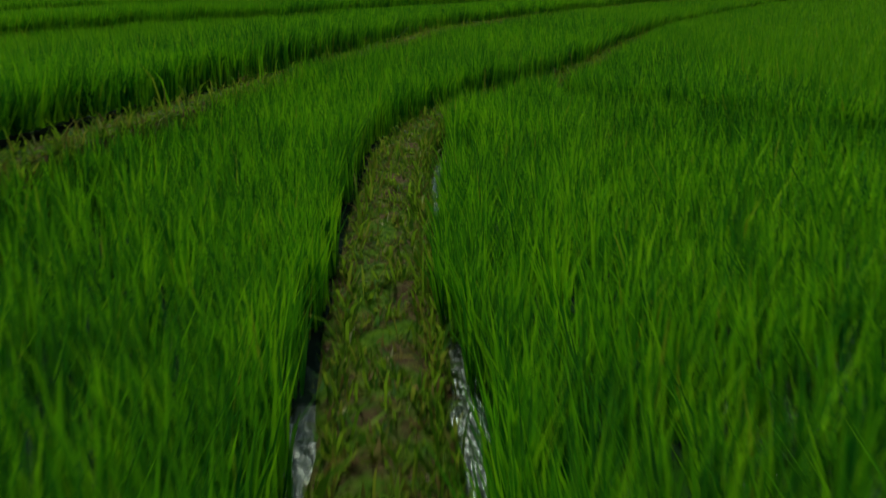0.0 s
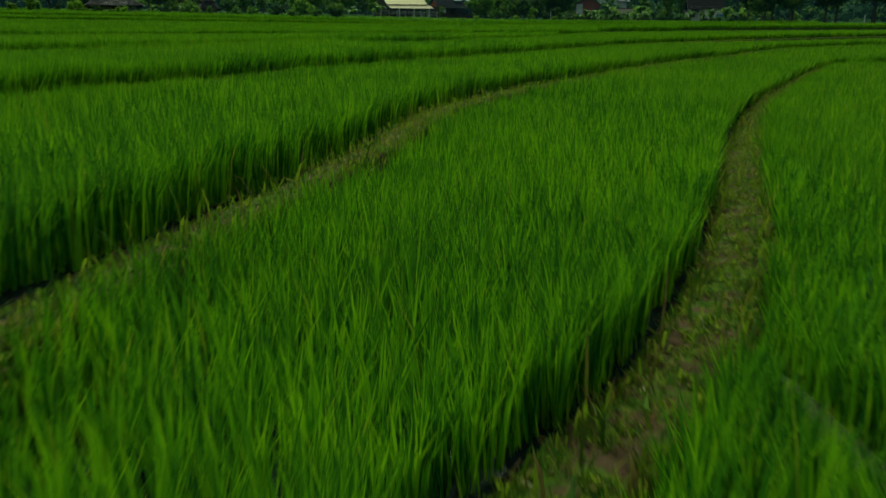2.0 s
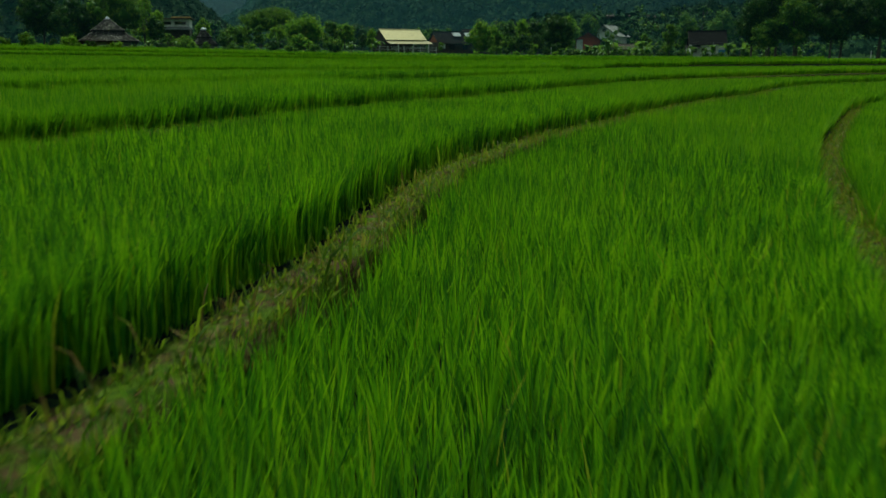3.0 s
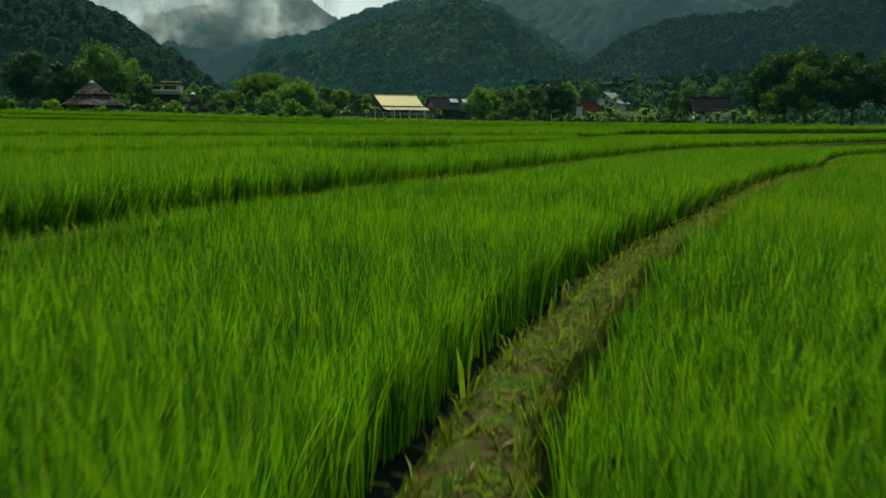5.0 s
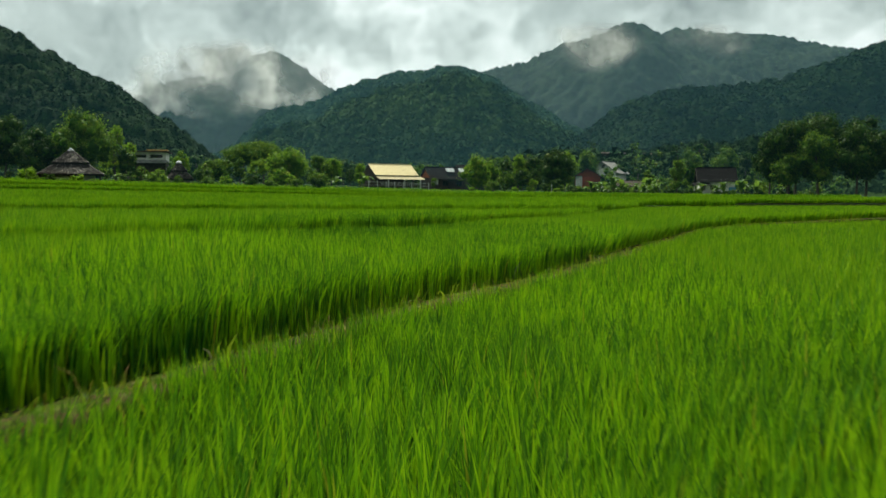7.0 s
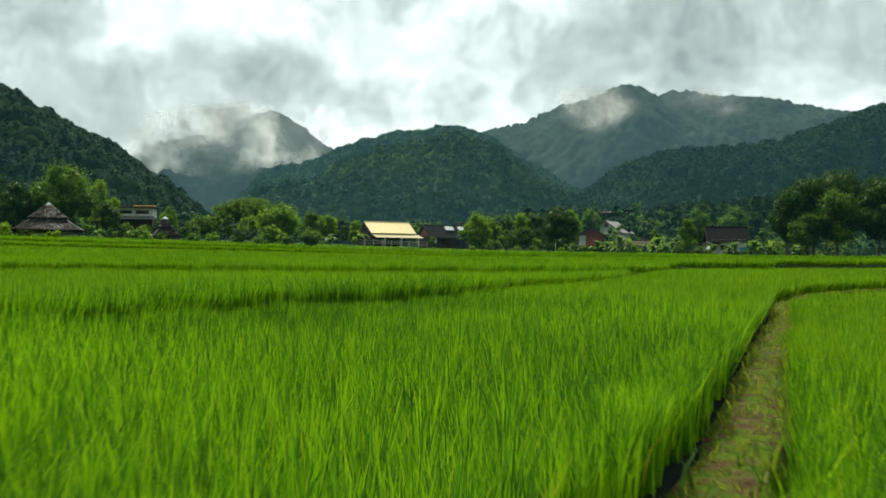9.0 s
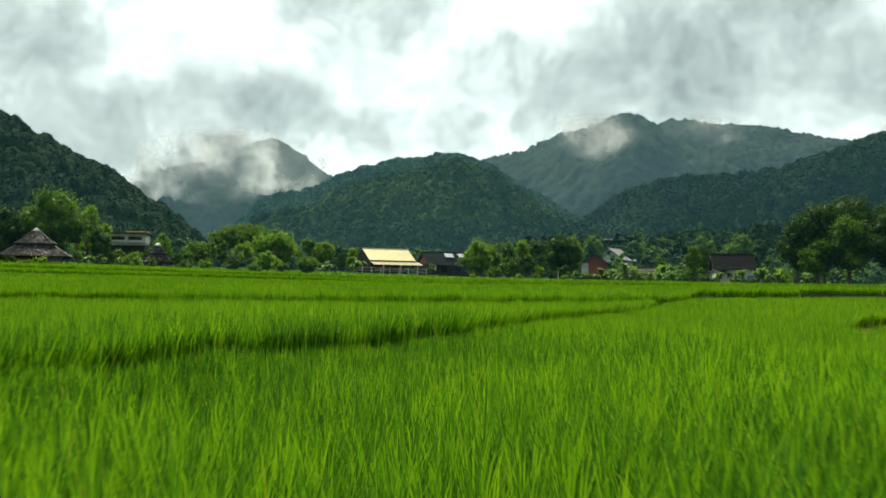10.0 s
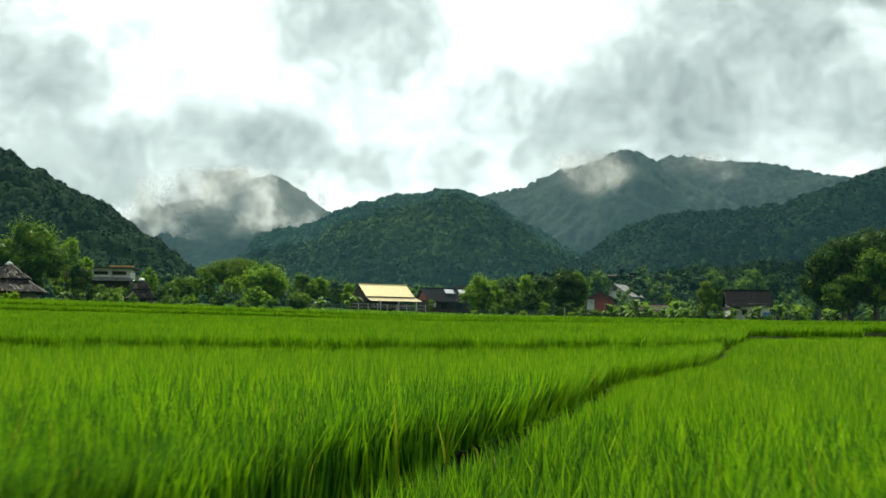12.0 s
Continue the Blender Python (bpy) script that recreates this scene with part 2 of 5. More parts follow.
def plain_wear(name, a, b, scale=2.0, rough=0.8, spec=0.3, detail=7.0):
    return surface(name, lambda n: n.mix(n.span(n.noise(scale, pos_of(n), detail, 0.62), 0.32, 0.72), (*a, 1), (*b, 1)), rough=rough, spec=spec,
                   bump=lambda n: n.noise(scale * 9, pos_of(n), 5.0), strength=0.25)


DARK_TILE = plain_wear("dark_roof_tile", (0.008, 0.008, 0.009), (0.019, 0.018, 0.018), 2.4, spec=0.03)
BROWN_TILE = plain_wear("brown_roof_tile", (0.040, 0.031, 0.026), (0.090, 0.070, 0.058), 2.4, spec=0.12)
WHITE_WALL = plain_wear("white_wall_paint", (0.74, 0.75, 0.72), (0.48, 0.49, 0.46), 1.4)
GREY_WALL = plain_wear("grey_plaster", (0.22, 0.22, 0.21), (0.33, 0.32, 0.30), 1.4)
DARK_WOOD = plain_wear("dark_stained_wood", (0.028, 0.022, 0.018), (0.075, 0.056, 0.042), 3.0)
RED_WALL = plain_wear("red_brick_paint", (0.36, 0.075, 0.035), (0.25, 0.055, 0.03), 1.6)
RUST_GABLE = plain_wear("orange_gable_board", (0.38, 0.11, 0.04), (0.26, 0.075, 0.03), 1.8)
POST_PAINT = plain_wear("pale_post_paint", (0.62, 0.62, 0.58), (0.40, 0.40, 0.36), 3.0)
DARK_GLASS = surface("dark_window_glass", (0.012, 0.014, 0.016), rough=0.08, spec=0.6)
OCHRE = plain_wear("ochre_tile", (0.42, 0.27, 0.07), (0.28, 0.17, 0.05), 2.0)
BLUE_SHEET = plain_wear("blue_sheet", (0.06, 0.22, 0.38), (0.05, 0.15, 0.28), 2.0)


# ---------------------------------------------------------------- mesh helpers
def mesh_of(name, verts, faces, material, smooth=False):
    """A mesh from an array of vertices and arrays of faces (one array a face size)."""
    me = bpy.data.meshes.new(name)
    v = np.asarray(verts, dtype=np.float32)
    me.vertices.add(len(v))
    me.vertices.foreach_set("co", v.ravel())
    faces = [np.asarray(f, dtype=np.int32) for f in faces if len(f)]
    total = sum(f.size for f in faces)
    me.loops.add(total)
    me.loops.foreach_set("vertex_index", np.concatenate([f.ravel() for f in faces]))
    count = np.concatenate([np.full(len(f), f.shape[1], dtype=np.int32) for f in faces])
    me.polygons.add(len(count))
    me.polygons.foreach_set("loop_start", np.concatenate([[0], np.cumsum(count)[:-1]]).astype(np.int32))
    me.polygons.foreach_set("loop_total", count)
    if smooth:
        me.polygons.foreach_set("use_smooth", np.ones(len(count), dtype=bool))
    me.materials.append(material)
    me.update(calc_edges=True)
    me.validate()
    return me


def part(name, data, material, parent=None, label=""):
    """Links a bmesh, or a ready mesh, as one object under its thing."""
    if isinstance(data, bmesh.types.BMesh):
        me = bpy.data.meshes.new(name)
        data.to_mesh(me)
        data.free()
        if material:
            me.materials.append(material)
        data = me
    ob = new(name, data)
    ob.parent = parent
    if label:
        tagged(ob, label)
    return ob


def thing(name, at, turn, label, category, group="", kind=""):
    ob = new(name)
    ob.matrix_basis = pose(*at, 0, 0, turn)
    ob.empty_display_size = 0.2
    return tagged(ob, label, category, group, kind)


def box(bm, x0, y0, z0, x1, y1, z1, bevel=0.0):
    m = Matrix.Translation(((x0 + x1) / 2, (y0 + y1) / 2, (z0 + z1) / 2)) @ Matrix.Diagonal((x1 - x0, y1 - y0, z1 - z0, 1))
    r = bmesh.ops.create_cube(bm, size=1, matrix=m)
    if bevel:
        edges = list({e for v in r["verts"] for e in v.link_edges})
        bmesh.ops.bevel(bm, geom=edges, offset=bevel, segments=1, affect="EDGES")
    return bm


def a_box(*c, bevel=0.02):
    return box(bmesh.new(), *c, bevel=bevel)


def slab(corners, t):
    """A plate of thickness t under a polygon."""
    bm = bmesh.new()
    c = [Vector(p) for p in corners]
    nrm = (c[1] - c[0]).cross(c[2] - c[0]).normalized()
    top = [bm.verts.new(p) for p in c]
    low = [bm.verts.new(p - nrm * t) for p in c]
    bm.faces.new(top)
    bm.faces.new(low[::-1])
    for i in range(len(c)):
        j = (i + 1) % len(c)
        bm.faces.new((top[j], top[i], low[i], low[j]))
    bmesh.ops.recalc_face_normals(bm, faces=bm.faces)
    return bm


def corrugated(a, b, c, d, ribs, depth=0.03, t=0.02):
    """A ribbed sheet from ridge a-b down to eave d-c; ribs run down the slope."""
    a, b, c, d = Vector(a), Vector(b), Vector(c), Vector(d)
    nrm = (b - a).cross(d - a).normalized()
    if nrm.z < 0:
        nrm = -nrm
    bm = bmesh.new()
    rows = []
    for i in range(ribs * 2 + 1):
        s = i / (ribs * 2)
        up = nrm * (depth if i % 2 else 0)
        rows.append([bm.verts.new(p) for p in (a.lerp(b, s) + up, d.lerp(c, s) + up, d.lerp(c, s) + up - nrm * t, a.lerp(b, s) + up - nrm * t)])
    for p, q in zip(rows, rows[1:]):
        for k in range(4):
            bm.faces.new((p[k], p[(k + 1) % 4], q[(k + 1) % 4], q[k]))
    bm.faces.new(rows[0][::-1])
    bm.faces.new(rows[-1])
    bmesh.ops.recalc_face_normals(bm, faces=bm.faces)
    return bm


def tube(points, radii, sides=8):
    """A tapered tube through points."""
    bm = bmesh.new()
    rings = []
    for i, (p, r) in enumerate(zip(points, radii)):
        q = Vector(points[min(i + 1, len(points) - 1)]) - Vector(points[max(i - 1, 0)])
        rot = q.to_track_quat("Z", "Y").to_matrix()
        rings.append([bm.verts.new(Vector(p) + rot @ Vector((r * math.cos(a), r * math.sin(a), 0))) for a in [2 * math.pi * k / sides for k in range(sides)]])
    for p, q in zip(rings, rings[1:]):
        for k in range(sides):
            bm.faces.new((p[k], p[(k + 1) % sides], q[(k + 1) % sides], q[k]))
    bm.faces.new(rings[0][::-1])
    bm.faces.new(rings[-1])
    return bm


def joined(*bms):
    """One bmesh from several."""
    out = bms[0]
    for b in bms[1:]:
        me = bpy.data.meshes.new("tmp")
        b.to_mesh(me)
        b.free()
        out.from_mesh(me)
        bpy.data.meshes.remove(me)
    return out


# ---------------------------------------------------------------- lie of the land
def smooth(a, b, v):
    t = np.clip((np.asarray(v, dtype=float) - a) / (b - a), 0, 1)
    return t * t * (3 - 2 * t)


def curve(points, step=0.12):
    """Catmull-Rom line through plan points."""
    p = np.array(points, dtype=float)
    p = np.vstack([2 * p[0] - p[1], p, 2 * p[-1] - p[-2]])
    out = []
    for i in range(1, len(p) - 2):
        n = max(2, int(np.linalg.norm(p[i + 1] - p[i]) / step))
        t = np.linspace(0, 1, n, endpoint=False)[:, None]
        out.append(0.5 * (2 * p[i] + (p[i + 1] - p[i - 1]) * t + (2 * p[i - 1] - 5 * p[i] + 4 * p[i + 1] - p[i + 2]) * t ** 2
                          + (3 * p[i] - p[i - 1] - 3 * p[i + 1] + p[i + 2]) * t ** 3))
    out.append(p[-2][None])
    return np.vstack(out)


# the bunds between the paddies: plan line, half width, height of the crown over the mud
BUNDS = {
    "a": (curve([(1.3, -4), (1.18, 0), (1.1, 2.2), (0.85, 4.2), (0.58, 6.9), (0.5, 9.0), (0.8, 10.6), (1.2, 11.4), (1.85, 12.7), (2.6, 14.9), (3.2, 17.0), (4.2, 21.0), (6.1, 27.2), (8.9, 34.6), (14.8, 48.5), (18.6, 53), (30, 63), (60, 84)]), 0.22),
    "b": (curve([(-2.6, -4), (-2.1, 4), (-1.8, 8), (-1.6, 10.3), (-1.45, 12.0), (-1.2, 14.2), (-0.95, 15.6), (-0.75, 17.0), (-0.55, 18.6), (-0.4, 20.8), (0, 24), (0.5, 26), (1.2, 28.6), (1.8, 30.2), (3.0, 33.3), (5.3, 39.4), (8.5, 47), (12.5, 55), (21, 74), (40, 95), (64, 116)], 0.16), 0.20),
    "c": (curve([(-9, 12), (-6.2, 20), (-4.9, 25), (-3.9, 29), (-3.1, 32.2), (-2.6, 33.8), (-2.0, 35.6), (-1.2, 38.2), (-0.3, 40.4), (0.66, 42.9), (1.97, 47), (3.46, 51.5), (5.1, 56.3), (7.2, 63.0), (8.7, 66), (10.6, 70), (16, 76), (26, 86), (44, 104), (70, 124)], 0.16), 0.22),
    "d": (curve([(-20, 26), (-12, 36), (-7.5, 43), (-5.8, 46), (-4.6, 49.5), (-3.4, 52), (-2.6, 53.8), (-1.65, 56.5), (-0.5, 60.4), (0.2, 63.2), (0.95, 64.5), (1.5, 66.2), (2.4, 68), (3.9, 72), (5.2, 76.5), (7.6, 84), (9.6, 89.5), (10.4, 91.8), (12, 93.2), (20, 98), (34, 110), (66, 134)], 0.2), 0.15),
}
CROSS = {   # lines that run across, given from left to right
    "e": (curve([(2.1, 12.6), (2.5, 11.5), (3.3, 10.5), (4.5, 9.1), (8, 6.6), (14, 3.8), (24, 0.5)]), 0.18),
    "f": (curve([(-70, 62), (-30, 67.5), (-12, 69.5), (-2, 69.9), (3, 74.5), (7.2, 82.0), (9.2, 88)], 0.6), 0.12),
    "g": (curve([(-75, 72), (-32, 77), (-14, 79), (-2, 80.4), (4, 84), (10.2, 91.6)], 0.6), 0.12),
    "h": (curve([(-80, 84), (-36, 88), (-15, 89.5), (0, 92), (8, 95), (18, 98.5)], 0.6), 0.12),
    "i": (curve([(-85, 94), (-40, 98), (-15, 100.5), (0, 104), (12, 107), (30, 114), (60, 136)], 0.6), 0.12),
    "j": (curve([(-90, 108), (-42, 112), (-15, 117), (0, 123), (14, 124), (34, 130), (64, 146)], 0.6), 0.12),
    "k": (curve([(-90, 124), (-46, 127), (-16, 134), (5, 139), (14, 141), (40, 147), (66, 154)], 0.6), 0.12),
    "l": (curve([(-92, 136), (-46, 139), (-16, 147), (12, 154), (40, 158)], 0.6), 0.12),
}
# bare strip on the upper and on the lower side of each bund
EXCLUDE = {"a": (0.34, 0.25), "b": (0.36, 0.03), "c": (0.34, 0.12), "d": (0.32, 0.07), "e": (0.34, 0.12), **{key: (0.24, 0.05) for key in "fghijkl"}}
def side_of(x, y, name):
    """Signed distance, roughly, from a bund: positive beyond it."""
    if name in BUNDS:
        line = BUNDS[name][0]
        bx = np.interp(y, line[:, 1], line[:, 0])
        slope = np.interp(y, line[:-1, 1], np.diff(line[:, 0]) / np.maximum(np.diff(line[:, 1]), 1e-6))
        return (bx - x) / np.sqrt(1 + slope ** 2)
    line = CROSS[name][0]
    by = np.interp(x, line[:, 0], line[:, 1])
    slope = np.interp(x, line[:-1, 0], np.diff(line[:, 1]) / np.maximum(np.diff(line[:, 0]), 1e-6))
    d = (y - by) / np.sqrt(1 + slope ** 2)
    return np.where((x < line[0, 0]) | (x > line[-1, 0]), 9.0, d)


def land(x, y):
    """Height of the mud: level paddies that step up at each bund, then the village's slope."""
    x, y = np.asarray(x, dtype=float), np.asarray(y, dtype=float)
    h = np.where(side_of(x, y, "e") > 0, -0.12, -0.27)
    h = np.where(side_of(x, y, "a") > 0, np.interp(y, [0, 6, 12, 40], [-0.10, -0.05, 0.10, 0.15]), h)
    for key, level in (("b", 0.49), ("c", 0.86), ("d", 1.17)):
        h = np.where(side_of(x, y, key) > 0, level, h)
    past = side_of(x, y, "d") > 0
    h = h + 0.12 * smooth(-2, -7, x) * smooth(34, 40, y) * (side_of(x, y, "c") > 0) * ~past
    for key, level in (("f", 1.46), ("g", 1.60), ("h", 1.73), ("i", 1.90), ("j", 2.08), ("k", 2.48), ("l", 2.86)):
        h = np.where(past & (side_of(x, y, key) > 0) & (x < CROSS[key][0][-1, 0]), level, h)
    h = h + 0.25 * smooth(62, 90, y) * (side_of(x, y, "c") > 0) * ~past * (1 - smooth(100, 125, y))
    s = smooth(95, 162, y)
    h = h + np.clip(-(x + 6), 0, 90) * (0.012 + 0.018 * s) * smooth(50, 95, y)
    slope = 3.15 - 0.018 * (np.clip(x, -6, 110) + 6) + 0.030 * np.clip(-(x + 6), 0, 110) + 0.020 * np.clip(y - 160, 0, 400)
    slope = slope + 13 * smooth(265, 420, y) * smooth(-40, 40, x)
    return h + (slope - h) * smooth(150, 164, y)


def land_at(x, y):
    return float(land(x, y))


PROUD = {"a": 0.08, "b": 0.08, "c": 0.06, "d": 0.02, "e": 0.02}     # crown over the upper mud


def grid_mesh(name, xs, ys, height, material, lift=0.0):
    gx, gy = np.meshgrid(xs, ys)
    idx = np.arange(gx.size).reshape(gx.shape)
    quads = np.stack([idx[:-1, :-1], idx[:-1, 1:], idx[1:, 1:], idx[1:, :-1]], -1).reshape(-1, 4)
    return mesh_of(name, np.stack([gx, gy, height(gx, gy) + lift], -1).reshape(-1, 3), [quads], material, True)


# the ground, one sheet out to the horizon
gx = np.concatenate([[-4200, -2600, -1500, -800, -450, -250, -160], np.arange(-110, -10, 2.0), np.arange(-10, 12, 0.4), np.arange(12, 111, 2.0), [160, 250, 450, 800, 1500, 2600, 4200]])
gy = np.concatenate([[-1500, -500, -150, -60, -30, -15], np.arange(-6, 70, 0.5), np.arange(70, 320, 2.0), [360, 420, 520, 700, 1000, 1600, 2600, 4300]])
tagged(new("ground", grid_mesh("ground", gx, gy, land, MUD, -0.02)), "wet paddy mud, coloured darker for the shade under the rice, and valley ground", "ground", kind="structure")

# standing water in the paddies nearest the path
tagged(new("water", grid_mesh("water", np.arange(0.6, 6, 0.2), np.arange(-6, 12.1, 0.25), lambda x, y: np.minimum(np.minimum(land(x - 0.4, y), land(x + 0.4, y)), land(x, y)), WATER, 0.02)),
       "shallow still water between the rice stems", "water", kind="structure")


def crest_of(line, shift=1.1, proud=0.08):
    """Mud above and below a bund, and the bund's crown, all along its line."""
    d = np.gradient(line, axis=0)
    d /= np.linalg.norm(d, axis=1)[:, None]
    nrm = np.stack([d[:, 1], -d[:, 0]], 1)
    up = land(*(line - nrm * shift).T)
    low = land(*(line + nrm * shift).T)
    k = np.ones(9) / 9
    up, low = np.convolve(np.pad(up, 4, "edge"), k, "valid"), np.convolve(np.pad(low, 4, "edge"), k, "valid")
    return nrm, up, low, np.maximum(up, low) + proud


def make_bund(line, half, seed, proud):
    """An earth bank swept along its line, with a rounded, trodden crown and lumpy sides."""
    nrm, up, low, crest = crest_of(line, 1.1, proud)
    if half == 0.20:        # worn down at its near end
        crest = crest - 0.07 * (1 - smooth(12, 18, line[:, 1]))
    across = np.array([-1.5, -1.32, -1.15, -0.85, -0.45, 0, 0.45, 0.85, 1.08, 1.28, 1.5])
    n, k = len(line), len(across)
    s = np.arange(n) * 0.12
    rough = np.array([[noise.noise((s[i] * 2.2, j * 0.9, seed * 7.7)) for j in range(k)] for i in range(n)])
    wide = np.array([noise.noise((s[i] * 0.8, 3.1, seed * 5.3)) for i in range(n)])
    z = np.stack([up - 0.08, up + 0.01, crest - 0.055, crest - 0.015, crest, crest + 0.004, crest - 0.004, crest - 0.025, crest * 0.62 + low * 0.38, crest * 0.2 + low * 0.8, low - 0.08], 1)
    v = np.zeros((n, k, 3))
    v[:, :, :2] = line[:, None, :] + nrm[:, None, :] * (across[None] * half * (1 + 0.16 * wide[:, None]) + 0.045 * rough)[:, :, None]
    v[:, :, 2] = z + 0.024 * rough
    idx = np.arange(n * k).reshape(n, k)
    f = np.stack([idx[:-1, :-1], idx[:-1, 1:], idx[1:, 1:], idx[1:, :-1]], -1).reshape(-1, 4)
    return mesh_of("bund", v.reshape(-1, 3), [f], BANK if proud < 0.03 else BUND, True), across, v


SHAPES = {}
for seed, (key, (line, half)) in enumerate({**BUNDS, **CROSS}.items()):
    far_off = key in "fghijkl"
    SHAPES[key] = make_bund(line, half, seed, PROUD.get(key, -0.06))
    tagged(new("bund", SHAPES[key][0]), "low earth bund grown over with weeds between two paddies" if far_off else "narrow trodden earth bund, brown with olive weeds, between two paddies",
           "footpath", "bunds between the paddies", "structure")


# ---------------------------------------------------------------- rice
rng = np.random.default_rng(7)


def blades(x, y, z, length, width, lean, levels=3, turn=None):
    """Leaf blades: a strip that narrows to a tip and bends over. Returns vertices and faces."""
    n = len(x)
    turn = rng.uniform(0, 2 * math.pi, n) if turn is None else turn
    face = turn + math.pi / 2 + rng.normal(0, 0.5, n)
    bend = lean * rng.uniform(0.3, 1.5, n)
    t, wid = {3: ([0.0, 0.42, 0.78, 1.0], [0.65, 1.0, 0.62, 0.0]), 2: ([0.0, 0.6, 1.0], [0.8, 0.9, 0.0]), 1: ([0.12, 1.0], [1.4, 0.0])}[levels]
    rows = []
    for ti, wi in zip(t, wid):
        out = length * (0.14 * lean * ti + bend * ti ** 2.2 * 0.62)
        up = length * (ti - 0.28 * bend * ti ** 2.6)
        c = np.stack([x + np.cos(turn) * out, y + np.sin(turn) * out, z + up], 1)
        sidew = np.stack([np.cos(face), np.sin(face), np.zeros(n)], 1) * (width * wi * 0.5)[:, None]
        if wi > 0:
            rows += [c - sidew, c + sidew]
        else:
            rows += [c]
    k = len(rows)
    v = np.stack(rows, 1).reshape(-1, 3)
    b = np.arange(n)[:, None] * k
    if levels == 3:
        return v, [np.concatenate([b + np.array([[0, 1, 3, 2]]), b + np.array([[2, 3, 5, 4]])]), b + np.array([[4, 5, 6]])]
    if levels == 1:
        return v, [b + np.array([[0, 1, 2]])]
    return v, [b + np.array([[0, 1, 3, 2]]), b + np.array([[2, 3, 4]])]


def join_arrays(batches):
    vs, by = [], {}
    base = 0
    for v, fs in batches:
        vs.append(v)
        for f in fs:
            by.setdefault(f.shape[1], []).append(f + base)
        base += len(v)
    return np.concatenate(vs), [np.concatenate(f) for f in by.values()]


def sown(x0, x1, y0, y1, density):
    n = int((x1 - x0) * (y1 - y0) * density)
    return rng.uniform(x0, x1, n), rng.uniform(y0, y1, n)


def tall(x, y):
    """Rice stands a little higher and lower in broad swells."""
    return 1 + (0.09 - 0.06 * smooth(48, 60, y)) * np.sin(x * 0.9 + 1.3 * np.sin(y * 0.37)) * np.cos(y * 0.6 + 0.4) + 0.05 * np.sin(x * 2.7 + y * 1.9)


def nearness(x, y):
    """How near the footpath's line of flight a plant stands, in metres."""
    off = np.abs(x - (1.4 - 0.069 * np.clip(y, 0, 50)))
    return np.maximum(np.maximum(1.9, 2.2 * off), y - 49)


# plots of the plan, from the middle outwards: x, y, plants to the square metre, blades to a plant
lots = []
for y0 in np.arange(-2, 168, 6.0):
    for x0 in np.arange(-102, 84, 6.0):
        cx, cy = x0 + 3, y0 + 3
        cells = nearness(np.array([x0, x0 + 6, cx, cx]), np.array([cy, cy, y0, y0 + 6]))
        lots.append((x0, y0, float(cells.min())))
BLADES_AT_2M = 640.0
xs, ys, ds, fans, tufts = [], [], [], [], []
# thick edges along the bunds, where the standing rice shows its side
for key, (line, half) in {**BUNDS, **CROSS}.items():
    upper, lower = EXCLUDE[key]
    d = np.gradient(line, axis=0)
    run = np.linalg.norm(d, axis=1).mean()
    d /= np.linalg.norm(d, axis=1)[:, None]
    per = {"a": 330, "b": 420, "c": 420, "d": 440, "e": 260}.get(key, 420)
    for sign, gap in ((-1, upper), (1, lower)):
        n = int(len(line) * run * per)
        i = rng.integers(0, len(line), n)
        keep = rng.uniform(0, 1, n) < np.clip((13.0 / np.maximum(nearness(line[i, 0], line[i, 1]), 2.0)) ** 0.6, 0, 1)
        i = i[keep]
        off = sign * (gap + 0.02 + np.abs(rng.normal(0, 0.16, len(i))))
        along = rng.uniform(-0.5, 0.5, len(i)) * run
        px, py = line[i, 0] + d[i, 1] * off + d[i, 0] * along + rng.normal(0, 0.04, len(i)), line[i, 1] - d[i, 0] * off + d[i, 1] * along + rng.normal(0, 0.04, len(i))
        inside = np.abs(px - (1.4 - 0.069 * py)) < 0.52 * (py + 12) + 6
        px, py = px[inside], py[inside]
        xs.append(px), ys.append(py), ds.append(nearness(px, py)), fans.append(rng.uniform(0, 6.28, len(px))), tufts.append(np.zeros(len(px)))
